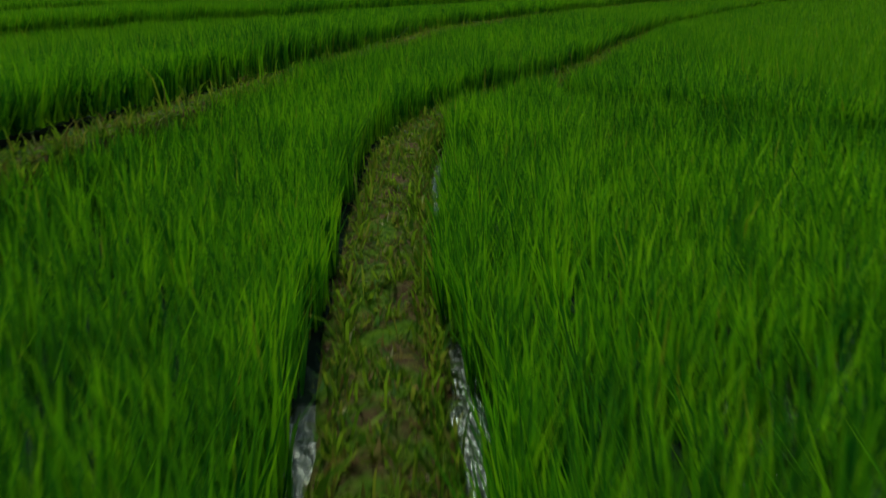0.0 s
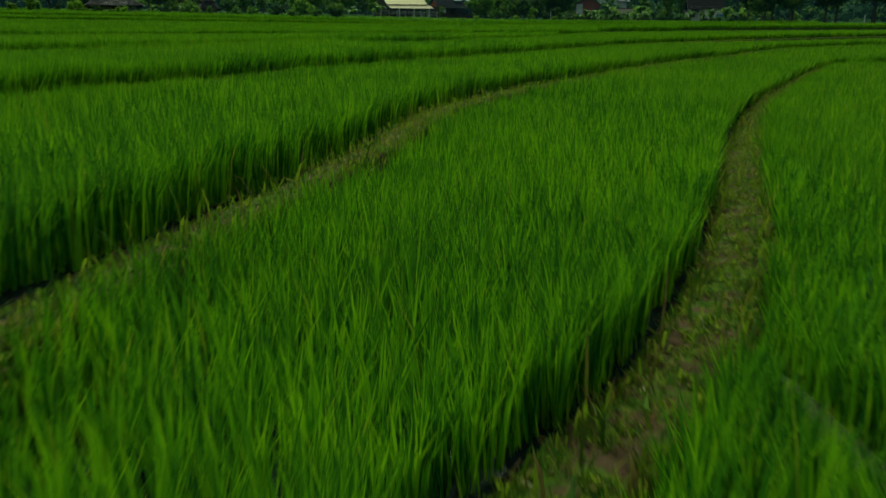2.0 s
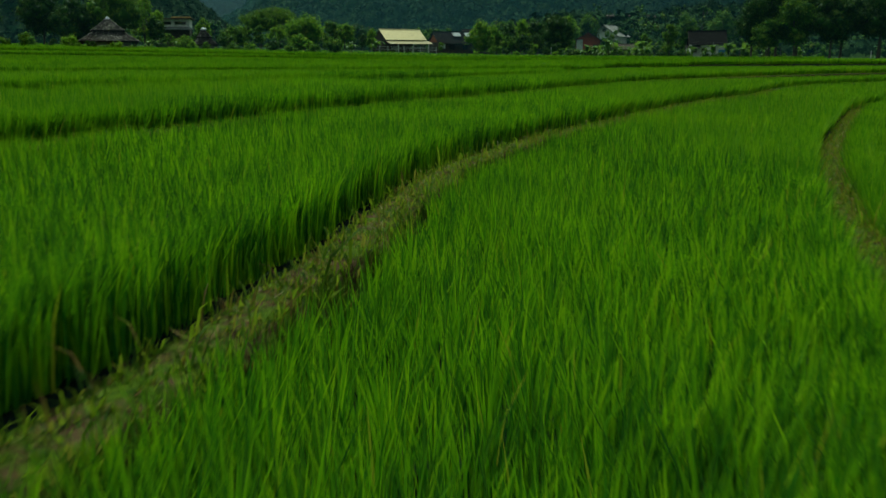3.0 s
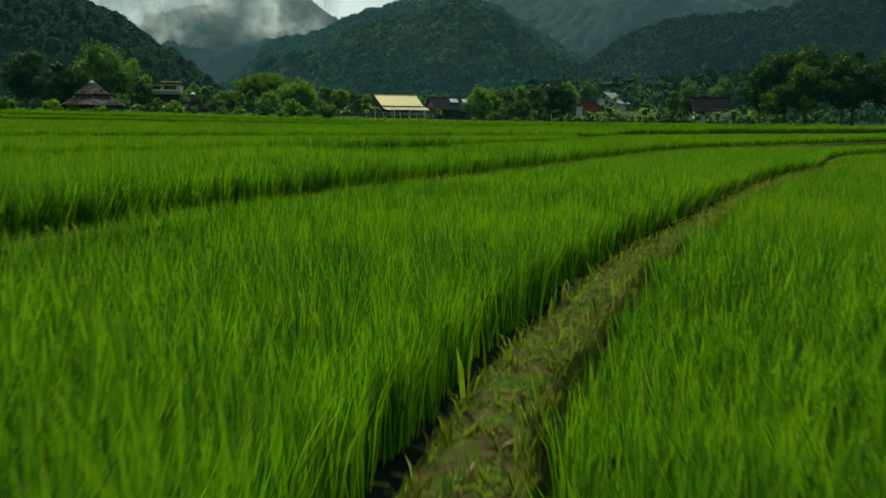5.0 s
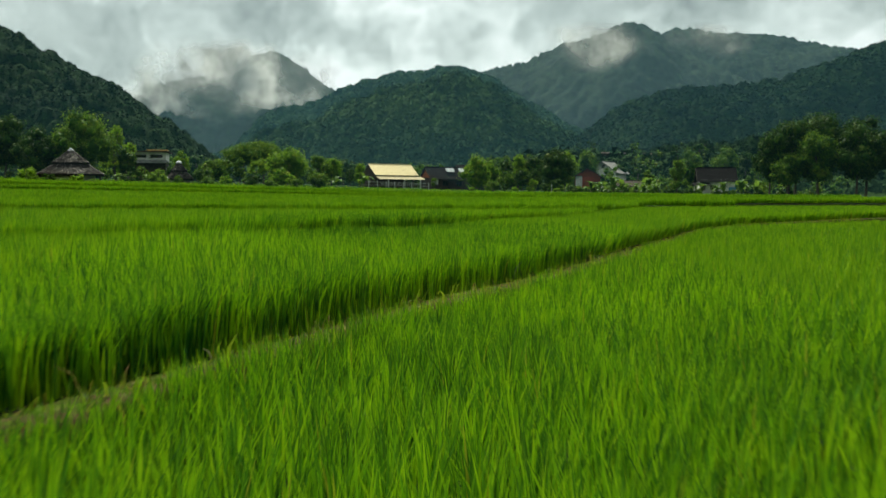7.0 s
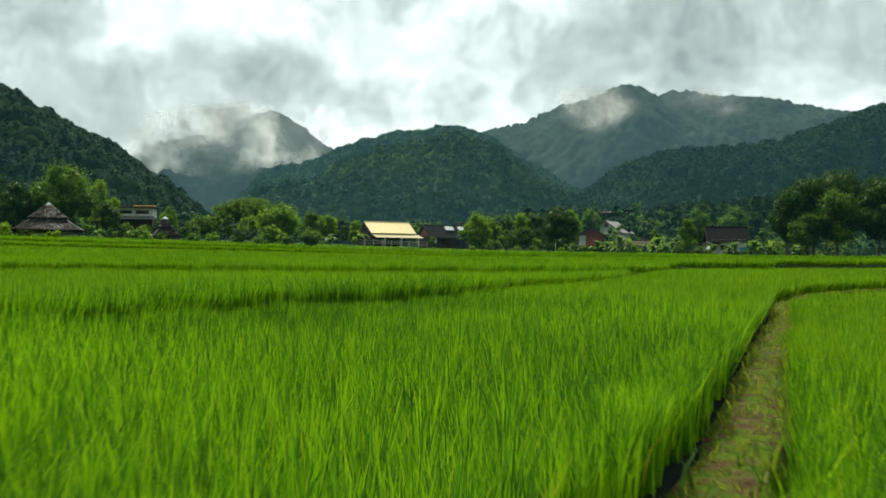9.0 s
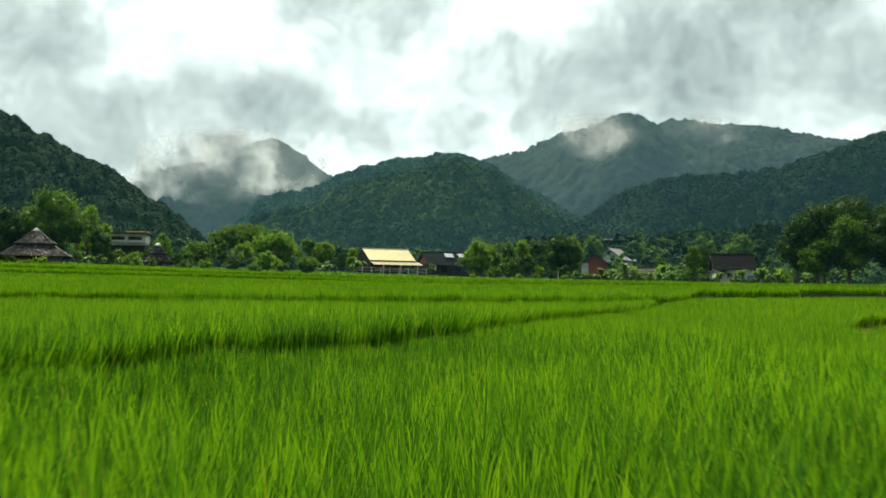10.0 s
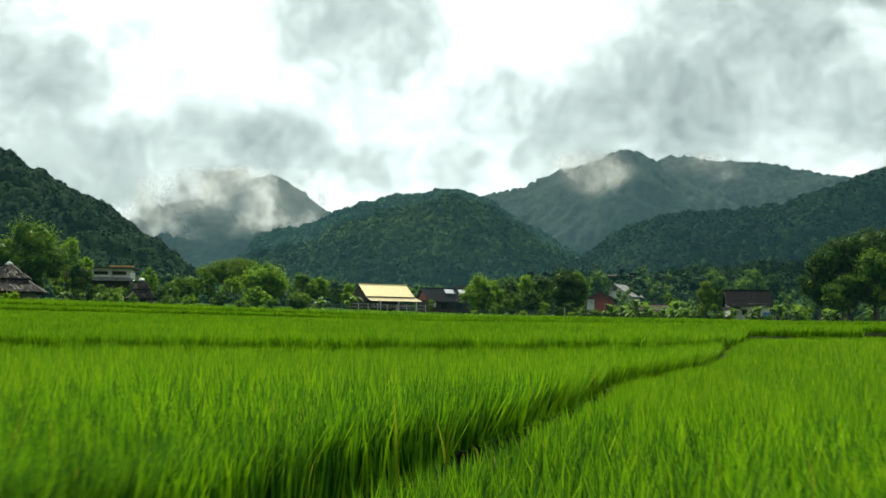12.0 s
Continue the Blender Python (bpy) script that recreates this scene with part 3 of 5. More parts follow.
for x0, y0, d in lots:
    outside = abs(x0 + 3 - (1.4 - 0.069 * (y0 + 3))) > 0.52 * (y0 + 12) + 6
    dens = BLADES_AT_2M * min(1.0, (2.6 / d)) ** 1.02
    if outside:
        dens = min(dens, 2.5)
    px, py = sown(x0, x0 + 6, y0, y0 + 6, dens)
    if len(px) == 0:
        continue
    # thin again inside the lot, and gather the blades into tufts
    dd = nearness(px, py)
    keep = rng.uniform(0, 1, len(px)) < np.minimum(1.0, (np.maximum(d, 2.6) / np.maximum(dd, 2.6)) ** 1.02)
    px, py, dd = px[keep], py[keep], dd[keep]
    near = dd < 14
    g = 0.20
    jx = np.sin(np.floor(px / g) * 12.99 + np.floor(py / g) * 78.2) * 0.05
    jy = np.sin(np.floor(px / g) * 39.3 + np.floor(py / g) * 11.1) * 0.05
    tx = (np.floor(px / g) + 0.5) * g + jx + rng.normal(0, 0.021, len(px))
    ty = (np.floor(py / g) + 0.5) * g + jy + rng.normal(0, 0.021, len(px))
    loose = rng.uniform(0, 1, len(px)) < 0.12
    px, py = np.where(near & ~loose, tx, px), np.where(near & ~loose, ty, py)
    fan = np.arctan2(py - (np.floor(py / g) + 0.5) * g - jy, px - (np.floor(px / g) + 0.5) * g - jx)
    fans.append(np.where(near & ~loose, fan + rng.normal(0, 0.5, len(px)), rng.uniform(0, 2 * math.pi, len(px))))
    tufts.append(np.where(near, np.sin(np.floor(px / g) * 7.7 + np.floor(py / g) * 3.1), 0.0))
    xs.append(px), ys.append(py), ds.append(np.where(outside, 40.0, dd))
X, Y, DD, FAN, TUFT = (np.concatenate(a) for a in (xs, ys, ds, fans, tufts))
ok = np.ones(len(X), dtype=bool)
field = np.zeros(len(X), dtype=int)
for key in "abcd":
    s = side_of(X, Y, key)
    wave = 0.04 * np.sin(Y * 2.3 + X) + 0.03 * np.sin(Y * 7.1)
    wet = 0.05 + 0.17 * np.exp(-((Y - 7.8) / 1.7) ** 2) + 0.05 * np.exp(-((Y - 3.2) / 1.0) ** 2) if key == "a" else 0.0      # a bare, flooded margin
    if key in "bc":     # trodden wider where it is walked most
        wet = 0.31 * smooth(12, 17, Y) if key == "b" else 0.20 * smooth(36, 39, Y)
    if key == "a":      # an open row in the flooded margin
        ok &= ~((s < -0.54) & (s > -0.64) & (np.abs(Y - 8.1) < 0.9))
    ok &= (s > EXCLUDE[key][0] + wave) | (s < -EXCLUDE[key][1] - wave - wet)
    field += (s > 0).astype(int)
for key in "efghijkl":
    s = side_of(X, Y, key)
    if key == "e":
        s = np.where(side_of(X, Y, "a") > 0, 9.0, s)
        ok &= (s > EXCLUDE[key][0]) | (s < -EXCLUDE[key][1] + 0.04 * np.sin(X * 5))
        field += np.where((field == 0) & (s > 0), 20, 0)
    else:
        line = CROSS[key][0]
        s = np.where((X > line[-1, 0]), 9.0, s)
        ok &= (s > EXCLUDE[key][0]) | (s < -EXCLUDE[key][1]) | (field < 4)
        field += np.where((field >= 4) & (field < 20) & (s > 0) & (X <= line[-1, 0]), 1, 0)
ok &= Y < 158 + 5 * np.sin(X * 0.09) - 0.09 * X
X, Y, DD, FAN, TUFT, field = X[ok], Y[ok], DD[ok], FAN[ok], TUFT[ok], field[ok]
Z = land(X, Y)
for f in sorted(set(field.tolist())):
    for lo, hi, lev in ((0, 6.5, 2), (6.5, 10, 1), (10, 999, 1)):
        m = (field == f) & (DD >= lo) & (DD < hi)
        if not m.any():
            continue
        x, y, z, d = X[m], Y[m], Z[m], DD[m]
        length = 0.60 * tall(x, y) * (1 + 0.11 * TUFT[m]) * (1 - (0.42 if lo < 10 else 0.24) * rng.uniform(0, 1, len(x)) ** 2) * rng.uniform(0.93, 1.10, len(x))
        width = 0.0142 * (np.maximum(d, 2.6) / 2.6) ** 0.38 * rng.uniform(0.7, 1.25, len(x))
        v, fs = blades(x, y, z, length * (1.1 if lev == 1 else 1), width * (1.2 if lev == 1 else 1), 0.42 if lev == 1 else 0.32, lev, FAN[m])
        tagged(new("rice_field", mesh_of("rice_field", v, fs, RICE if lo < 10 else RICE_FAR)), "dense young bright green rice standing in a flooded paddy", "rice", "paddies", "stuff")

# a matted cover of grass, straw and weeds on the bunds, with taller tufts towards their margins
for key, count, reach in (("a", 74000, 50), ("b", 60000, 62), ("c", 30000, 80), ("d", 16000, 120), ("e", 5000, 30)):
    line, half = {**BUNDS, **CROSS}[key]
    across, form = SHAPES[key][1:]
    last = int((line[:, 1] < reach).sum()) - 1 if key != "e" else len(line) - 1
    batch = []
    for share, lev, long_, wide, lean in ((1.0, 1, 0.036, (0.10, 0.24), 1.3), (0.30, 2, 0.095, (0.06, 0.10), 0.9), (0.012, 3, 0.20, (0.02, 0.035), 0.7)):
        n = int(count * share)
        i = (last * rng.uniform(0, 1, n) ** 1.25).astype(int)
        u = rng.normal(0.1, 0.75, n).clip(-1.5, 1.35) if lev == 1 else np.where(rng.uniform(0, 1, n) < 0.3, rng.normal(0.1, 0.5, n), rng.choice([-0.8, 0.85, 0.95], n) + rng.normal(0, 0.18, n)).clip(-1.5, 1.4)
        j = np.clip(np.searchsorted(across, u) - 1, 0, len(across) - 2)
        k, g = ((u - across[j]) / (across[j + 1] - across[j]))[:, None], rng.uniform(0, 1, n)[:, None]
        at = (form[i, j] * (1 - k) + form[i, j + 1] * k) * (1 - g) + (form[i + 1, j] * (1 - k) + form[i + 1, j + 1] * k) * g
        patchy = np.sin(at[:, 0] * 17 + 2 * np.sin(at[:, 1] * 9)) + np.sin(at[:, 1] * 13 + 2 * np.sin(at[:, 0] * 11)) + rng.normal(0, 0.8, n)
        m = (patchy > (-0.2 if lev == 1 else 0.3)) | (np.abs(u) > 0.75)
        at = at[m]
        size = long_ * rng.gamma(4.0, 0.25, len(at)) + 0.008
        batch.append(blades(at[:, 0], at[:, 1], at[:, 2] - 0.006, size, size * rng.uniform(*wide, len(at)) + 0.002, lean, lev))
    v, fs = join_arrays(batch)
    tagged(new("weeds", mesh_of("weeds", v, fs, WEED)), "short olive and straw-brown grass and weeds on the trodden bund", "weeds", "weeds on the bunds", "stuff")


# ---------------------------------------------------------------- hills
def crowns(x, y, cell, seed):
    """Tree tops packed over a hillside: the height of the tallest round crown over each point."""
    out = np.zeros_like(x)
    ix, iy = np.floor(x / cell), np.floor(y / cell)
    for a in (-1, 0, 1):
        for b in (-1, 0, 1):
            cx, cy = ix + a, iy + b
            h1 = np.modf(np.abs(np.sin(cx * 127.1 + cy * 311.7 + seed) * 43758.545))[0]
            h2 = np.modf(np.abs(np.sin(cx * 269.5 + cy * 183.3 + seed) * 24634.633))[0]
            h3 = np.modf(np.abs(np.sin(cx * 71.3 + cy * 51.9 + seed) * 15731.743))[0]
            d2 = ((cx + h1) * cell - x) ** 2 + ((cy + h2) * cell - y) ** 2
            r = cell * (0.5 + 0.45 * h3)
            out = np.maximum(out, np.sqrt(np.maximum(r * r - d2, 0)) * (0.7 + 0.8 * h3))
    return out


def fbm(x, y, scale, seed):
    v = np.zeros_like(x)
    amp, s = 1.0, scale
    for k in range(5):
        v += amp * np.sin(x / s + 1.7 * np.sin(y / s * 0.8 + seed + k) + k * 2.1 + seed) * np.cos(y / s * 1.1 + 1.3 * np.sin(x / s * 0.7 + k) - seed)
        amp, s = amp * 0.5, s * 0.47
    return v


def make_hill(ridge, at_y, front, base, step, cell, gully, seed, material, label, far_off=False):
    """A forested ridge: a skyline in plan at one distance, falling forward to the valley in spurs and gullies."""
    ridge = np.array(ridge, dtype=float)
    line = curve(ridge, 12.0)
    order = np.argsort(line[:, 0])
    x = np.arange(ridge[0, 0], ridge[-1, 0] + step, step)
    s = np.concatenate([np.linspace(0, 1, int(front / step / 1.2)), np.linspace(1.0, 1.5, 12)[1:]])
    Xg, S = np.meshgrid(x, s)
    top = np.interp(Xg, line[order, 0], line[order, 1])
    Xs = Xg
    Yg = at_y - front * (1 - S) + 0.06 * front * np.sin(Xg / (gully * 1.3) + seed) * np.sin(np.minimum(S, 1) * math.pi)
    rise = np.where(S < 1, np.sin(np.minimum(S, 1) * math.pi / 2) ** 1.9, 1 - (S - 1) * 0.9)
    top = top - (0.9 if far_off else 0.75) * cell
    Zg = base + (top - base) * rise
    Xg = (Xs + 2) * (Yg - 49) / (at_y - 49) - 2     # spurs spread as they climb
    spur = fbm(Xg, Yg, gully, seed)
    Zg += spur * 0.075 * np.maximum(top - base, 10) * np.sin(np.clip(S, 0, 1) * math.pi) ** 0.8
    # no shoulder stands higher against the sky than the ridge itself
    angle = (Zg - 2.2) / (Yg - 49)
    Zg = (angle * ((top - 2.2) / (at_y - 49) / angle.max(axis=0))) * (Yg - 49) + 2.2 if not far_off else Zg
    if far_off:
        Zg += crowns(Xg, Yg, cell, seed) * 0.62 + crowns(Xg + 3, Yg, cell * 0.6, seed + 9) * 0.9
    else:
        Zg += np.maximum(crowns(Xg, Yg, cell, seed), 0.85 * crowns(Xg + 3, Yg + 2, cell * 0.7, seed + 9)) * (0.85 + 0.12 * fbm(Xg, Yg, 40.0, seed))
    idx = np.arange(Xg.size).reshape(Xg.shape)
    f = np.stack([idx[:-1, :-1], idx[:-1, 1:], idx[1:, 1:], idx[1:, :-1]], -1).reshape(-1, 4)
    tagged(new("hill", mesh_of("hill", np.stack([Xg, Yg, Zg], -1).reshape(-1, 3), [f], material, True)), label, "hill", "hills round the valley", "structure")
    if not far_off:     # leafy boughs that stand out of the crowns
        r = np.random.default_rng(int(seed * 10))
        n = int(0.28 * (x[-1] - x[0]) * front)
        fi, fj = r.uniform(0.2 * len(s), len(s) - 10, n), r.uniform(0, len(x) - 1.01, n)
        a, c = fi.astype(int), fj.astype(int)
        u, t = (fi - a)[:, None], (fj - c)[:, None]
        P = np.stack([Xg, Yg, Zg], -1)
        at = P[a, c] * (1 - u) * (1 - t) + P[a + 1, c] * u * (1 - t) + P[a, c + 1] * (1 - u) * t + P[a + 1, c + 1] * u * t
        at = at[np.abs(at[:, 0]) < 0.60 * at[:, 1]]
        n = len(at)
        d = r.normal(0, 1, (n, 3)) * np.array([1, 1, 0.5]) + np.array([0, -0.5, 0.9])
        d /= np.linalg.norm(d, axis=1)[:, None]
        along = np.cross(d, r.normal(0, 1, (n, 3)))
        along /= np.linalg.norm(along, axis=1)[:, None]
        over = np.cross(d, along)
        size = (cell * r.uniform(0.10, 0.24, n))[:, None]
        p = at + d * size * 0.5
        v = np.stack([p + along * size, p + over * size * 0.8 - along * size * 0.5, p - over * size * 0.8 - along * size * 0.5], 1).reshape(-1, 3)
        tagged(new("hill_forest", mesh_of("hill_forest", v, [np.arange(n * 3).reshape(-1, 3)], material)), "dense dark green forest covering the hillside", "forest", "forest on the hills", "stuff")


def canopy(at, cell, r, material, label, sprays=20):
    """Low trees of many sizes standing on the places given, each a dome of leafy sprays."""
    n = len(at)
    size = cell * np.clip(0.50 * r.gamma(7.0, 1 / 7, n), 0.2, 0.95)
    tall_ = size * r.uniform(0.7, 1.25, n)
    m = n * sprays
    own = np.repeat(np.arange(n), sprays)
    up = r.uniform(0.0, 1.0, m)
    ang = r.uniform(0, 2 * math.pi, m)
    d = np.stack([np.cos(ang) * np.sqrt(1 - up ** 2), np.sin(ang) * np.sqrt(1 - up ** 2), up], 1)
    p = at[own] + d * np.stack([size[own], size[own], tall_[own]], 1) * (0.92 + 0.14 * r.normal(0, 1, m))[:, None]
    nrm = d + r.normal(0, 0.3, (m, 3))
    nrm /= np.linalg.norm(nrm, axis=1)[:, None]
    t = np.cross(nrm, r.normal(0, 1, (m, 3)))
    t /= np.linalg.norm(t, axis=1)[:, None]
    w = np.cross(nrm, t)
    s = (size[own] * r.uniform(0.22, 0.48, m))[:, None]
    v = np.stack([p + t * s, p + w * s * 0.8 - t * s * 0.5, p - w * s * 0.8 - t * s * 0.5], 1).reshape(-1, 3)
    tagged(new("hill_forest", mesh_of("hill_forest", v, [np.arange(m * 3).reshape(-1, 3)], material)), label, "forest", "forest on the hills", "stuff")


# haze is put into the colours: teal tones, paler centre hill, bluer far hills
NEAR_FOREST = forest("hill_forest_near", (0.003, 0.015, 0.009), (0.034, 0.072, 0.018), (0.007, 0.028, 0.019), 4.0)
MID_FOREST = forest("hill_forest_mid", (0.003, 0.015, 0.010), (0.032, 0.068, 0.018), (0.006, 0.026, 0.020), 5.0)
HAZED_CENTRE_FOREST = forest("hill_forest_centre_hazed", (0.008, 0.032, 0.017), (0.072, 0.128, 0.032), (0.018, 0.052, 0.034), 4.5)
HAZED_FAR_FOREST = forest("hill_forest_far_hazed", (0.003, 0.014, 0.014), (0.040, 0.068, 0.038), (0.009, 0.028, 0.028), 9.0)
make_hill([(-375, 143), (-338, 127), (-316, 116), (-301, 108), (-294, 107), (-283, 100), (-274, 96), (-265, 91), (-256, 86), (-247, 81), (-238, 77), (-231, 74), (-226, 69), (-218, 64), (-211, 58), (-202, 53), (-193, 47), (-186, 41), (-177, 34), (-166, 26)],
          600, 230, -6, 1.5, 5.6, 60, 1.3, NEAR_FOREST, "steep dark green forested hill beside the village")
make_hill([(-301, 43), (-280, 56), (-265, 65), (-254, 76), (-242, 88), (-227, 95), (-212, 99), (-183, 106), (-153, 119), (-124, 129), (-100, 135), (-83, 137), (-65, 139), (-41, 143), (-27, 142), (-6, 135), (12, 127), (23, 118), (41, 108), (58, 97), (81, 83), (104, 70), (127, 54)],
          1000, 420, -10, 2.2, 8.2, 90, 4.1, HAZED_CENTRE_FOREST, "rounded dark green forested hill behind the village")
make_hill([(67, 43), (83, 59), (98, 73), (114, 85), (130, 94), (150, 100), (176, 106), (202, 108), (227, 108), (253, 111), (279, 117), (304, 125), (330, 136), (345, 142), (365, 149), (402, 163), (453, 182)],
          900, 360, -10, 2.2, 7.6, 80, 2.2, MID_FOREST, "long dark green forested spur running down to the fields")
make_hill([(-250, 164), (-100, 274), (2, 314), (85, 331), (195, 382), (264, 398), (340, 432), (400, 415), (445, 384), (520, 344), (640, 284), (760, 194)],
          2300, 900, 10, 7.0, 15.0, 170, 0.7, HAZED_FAR_FOREST, "high forested mountain with a pointed summit in thin cloud", True)
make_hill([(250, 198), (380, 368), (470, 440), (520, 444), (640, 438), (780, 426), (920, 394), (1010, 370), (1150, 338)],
          2500, 900, 10, 7.0, 15.0, 170, 5.2, HAZED_FAR_FOREST, "long high forested mountain ridge behind the summit", True)
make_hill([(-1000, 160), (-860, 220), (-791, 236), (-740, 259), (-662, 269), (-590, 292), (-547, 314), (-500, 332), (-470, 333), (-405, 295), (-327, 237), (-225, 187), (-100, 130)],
          2100, 800, 10, 7.0, 15.0, 150, 3.3, HAZED_FAR_FOREST, "far forested mountain half hidden in low cloud", True)

# scrub and trees over the rising ground between the village and the hills
r = np.random.default_rng(77)
n = 6000
py = 272 + 330 * r.uniform(0, 1, n) ** 0.8
px_ = r.uniform(-0.62, 0.66, n) * (py - 30)
canopy(np.stack([px_, py, land(px_, py) + 0.2], 1), 5.0, r, HAZED_CENTRE_FOREST, "low dense green scrub and trees on the rising ground")


# ---------------------------------------------------------------- low cloud and haze on the far mountains
def vapour(name, density, clumpy, tint=(0.60, 0.66, 0.70)):
    """A vapour sheet, lit by the sky and by the sun behind it, its tint painted in, thinning to nothing at its borders.
    """
    m = bpy.data.materials.new(name)
    m.use_nodes = True
    n = Nodes(m.node_tree)
    co = n.add("ShaderNodeTexCoord").outputs["Generated"]
    sep = n.add("ShaderNodeSeparateXYZ", {0: co})
    pos = pos_of(n)
    wob = n.math("MULTIPLY", n.math("SUBTRACT", n.noise(0.010, pos, 4.0, 0.6), 0.5), 0.55 * clumpy)
    u = n.math("MULTIPLY", n.math("SUBTRACT", sep.outputs[0], 0.5), 2.0)
    v = n.math("MULTIPLY", n.math("SUBTRACT", sep.outputs[2], 0.5), 2.0)
    d = n.math("SQRT", n.math("ADD", n.math("MULTIPLY", u, u), n.math("MULTIPLY", v, v)))
    a = n.span(n.math("MULTIPLY_ADD", wob, 2.0, d), 0.25, 0.95, 1.0, 0.0)
    puff = n.span(n.noise(0.012, pos, 4.0, 0.55), 0.5 - 0.16 * clumpy, 0.70, 1.0 - clumpy, 1.0)
    a = n.math("MULTIPLY", n.math("MULTIPLY", a, puff), density, clamp=True)
    # cloud shading put into the colour: greyer between the lit puffs
    fold_shade = n.span(n.noise(0.016, pos, 5.0, 0.6), 0.36, 0.66, 1.0 - 0.62 * clumpy, 1.0)
    body = n.add("ShaderNodeVectorMath", {0: (*tint,), 3: fold_shade}, operation="SCALE").outputs[0]
    white = n.add("ShaderNodeMixShader", {0: 0.5, 1: n.add("ShaderNodeBsdfDiffuse", {0: body}).outputs[0],
                                          2: n.add("ShaderNodeBsdfTranslucent", {0: body}).outputs[0]})
    s = n.add("ShaderNodeMixShader", {0: a, 1: n.add("ShaderNodeBsdfTransparent").outputs[0], 2: white.outputs[0]})
    n.add("ShaderNodeOutputMaterial", {0: s.outputs[0]})
    return m


CLOUD_VAPOUR = vapour("cloud_vapour", 1.6, 0.85, (0.72, 0.74, 0.74))
THIN_VAPOUR = vapour("thin_vapour", 0.8, 0.9, (0.72, 0.72, 0.70))
# blue tints paint in the light that haze would scatter
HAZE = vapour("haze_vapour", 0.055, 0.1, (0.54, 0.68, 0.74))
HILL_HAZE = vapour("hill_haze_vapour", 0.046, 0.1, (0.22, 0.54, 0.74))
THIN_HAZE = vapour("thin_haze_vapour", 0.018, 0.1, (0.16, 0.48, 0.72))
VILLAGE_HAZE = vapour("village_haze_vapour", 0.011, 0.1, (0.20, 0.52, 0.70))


def bank(x0, x1, z0, z1, y, material, label):
    """A sheet that stands for a drifting bank of low cloud or haze, bowed a little."""
    xs, zs = np.linspace(x0, x1, 13), np.linspace(z0, z1, 7)
    gx, gz = np.meshgrid(xs, zs)
    gy = y + 0.12 * (x1 - x0) * ((gx - x0) / (x1 - x0) - 0.5) ** 2 - 0.25 * (gz - z0)
    idx = np.arange(gx.size).reshape(gx.shape)
    f = np.stack([idx[:-1, :-1], idx[:-1, 1:], idx[1:, 1:], idx[1:, :-1]], -1).reshape(-1, 4)
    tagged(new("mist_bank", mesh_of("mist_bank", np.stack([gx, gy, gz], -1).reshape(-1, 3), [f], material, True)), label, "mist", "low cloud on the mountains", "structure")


bank(-730, -480, 90, 250, 1700, CLOUD_VAPOUR, "white low cloud rising out of a side valley")
bank(-680, -380, 180, 320, 1740, CLOUD_VAPOUR, "grey-white low cloud over a mountain shoulder")
bank(-560, -230, 150, 300, 1720, CLOUD_VAPOUR, "white low cloud wrapped round a mountain top")
bank(60, 340, 250, 372, 1880, THIN_VAPOUR, "thin wisp of cloud along a mountain shoulder")
bank(330, 560, 285, 360, 1900, THIN_VAPOUR, "thin wisp of cloud below a summit")
bank(740, 880, 240, 360, 1900, THIN_VAPOUR, "thin wisp of cloud on a far ridge")
# wide tinted sheets, added to veil and lighten what stands behind them
bank(-2600, 2600, -900, 1000, 1250, HAZE, "tinted sheet for the thin blue-grey haze in the far valley")
bank(-1300, 1300, -400, 420, 345, THIN_HAZE, "tinted sheet for the thin blue-grey haze over the valley")
bank(-1300, 1300, -400, 420, 267, VILLAGE_HAZE, "tinted sheet for the faint blue haze before the village")
bank(-1300, 1300, -400, 420, 990, HILL_HAZE, "tinted sheet for the thin blue-grey haze between the hills")
bank(-1300, 1300, -400, 420, 790, HILL_HAZE, "tinted sheet for the thin blue-grey haze behind the village")


# ---------------------------------------------------------------- trees and plants
LEAF = {"dark": CROWN_DARK, "mid": CROWN_MID, "light": CROWN_LIGHT}


def leaf_cloud(centres, radii, count, size, r, droop=0.0, flat=1.0):
    """Leaves, as bent diamonds, spread over the outsides of many clumps."""
    k = len(centres)
    share = radii ** 2 / (radii ** 2).sum()
    which = r.choice(k, count, p=share)
    d = r.normal(0, 1, (count, 3))
    d /= np.linalg.norm(d, axis=1)[:, None]
    rad = radii[which] * r.uniform(0.25, 1.0, count) ** 0.33 * (1 + 0.12 * r.normal(0, 1, count))
    p = centres[which] + d * rad[:, None] * np.array([1, 1, flat])
    nrm = d + r.normal(0, 0.42, (count, 3))
    nrm /= np.linalg.norm(nrm, axis=1)[:, None]
    t = np.cross(nrm, r.normal(0, 1, (count, 3)))
    t[:, 2] -= droop
    t /= np.linalg.norm(t, axis=1)[:, None]
    b = np.cross(nrm, t)
    s = size * r.uniform(0.6, 1.4, count)
    L, W = (t * s[:, None]), (b * (s * 0.36)[:, None])
    bend = nrm * (s * 0.18)[:, None]
    v = np.stack([p - L * 0.5 - bend, p + W, p + L * 0.5 - bend, p - W], 1).reshape(-1, 3)
    base = np.arange(count)[:, None] * 4
    return v, [np.concatenate([base + np.array([[0, 1, 2]]), base + np.array([[0, 2, 3]])])]


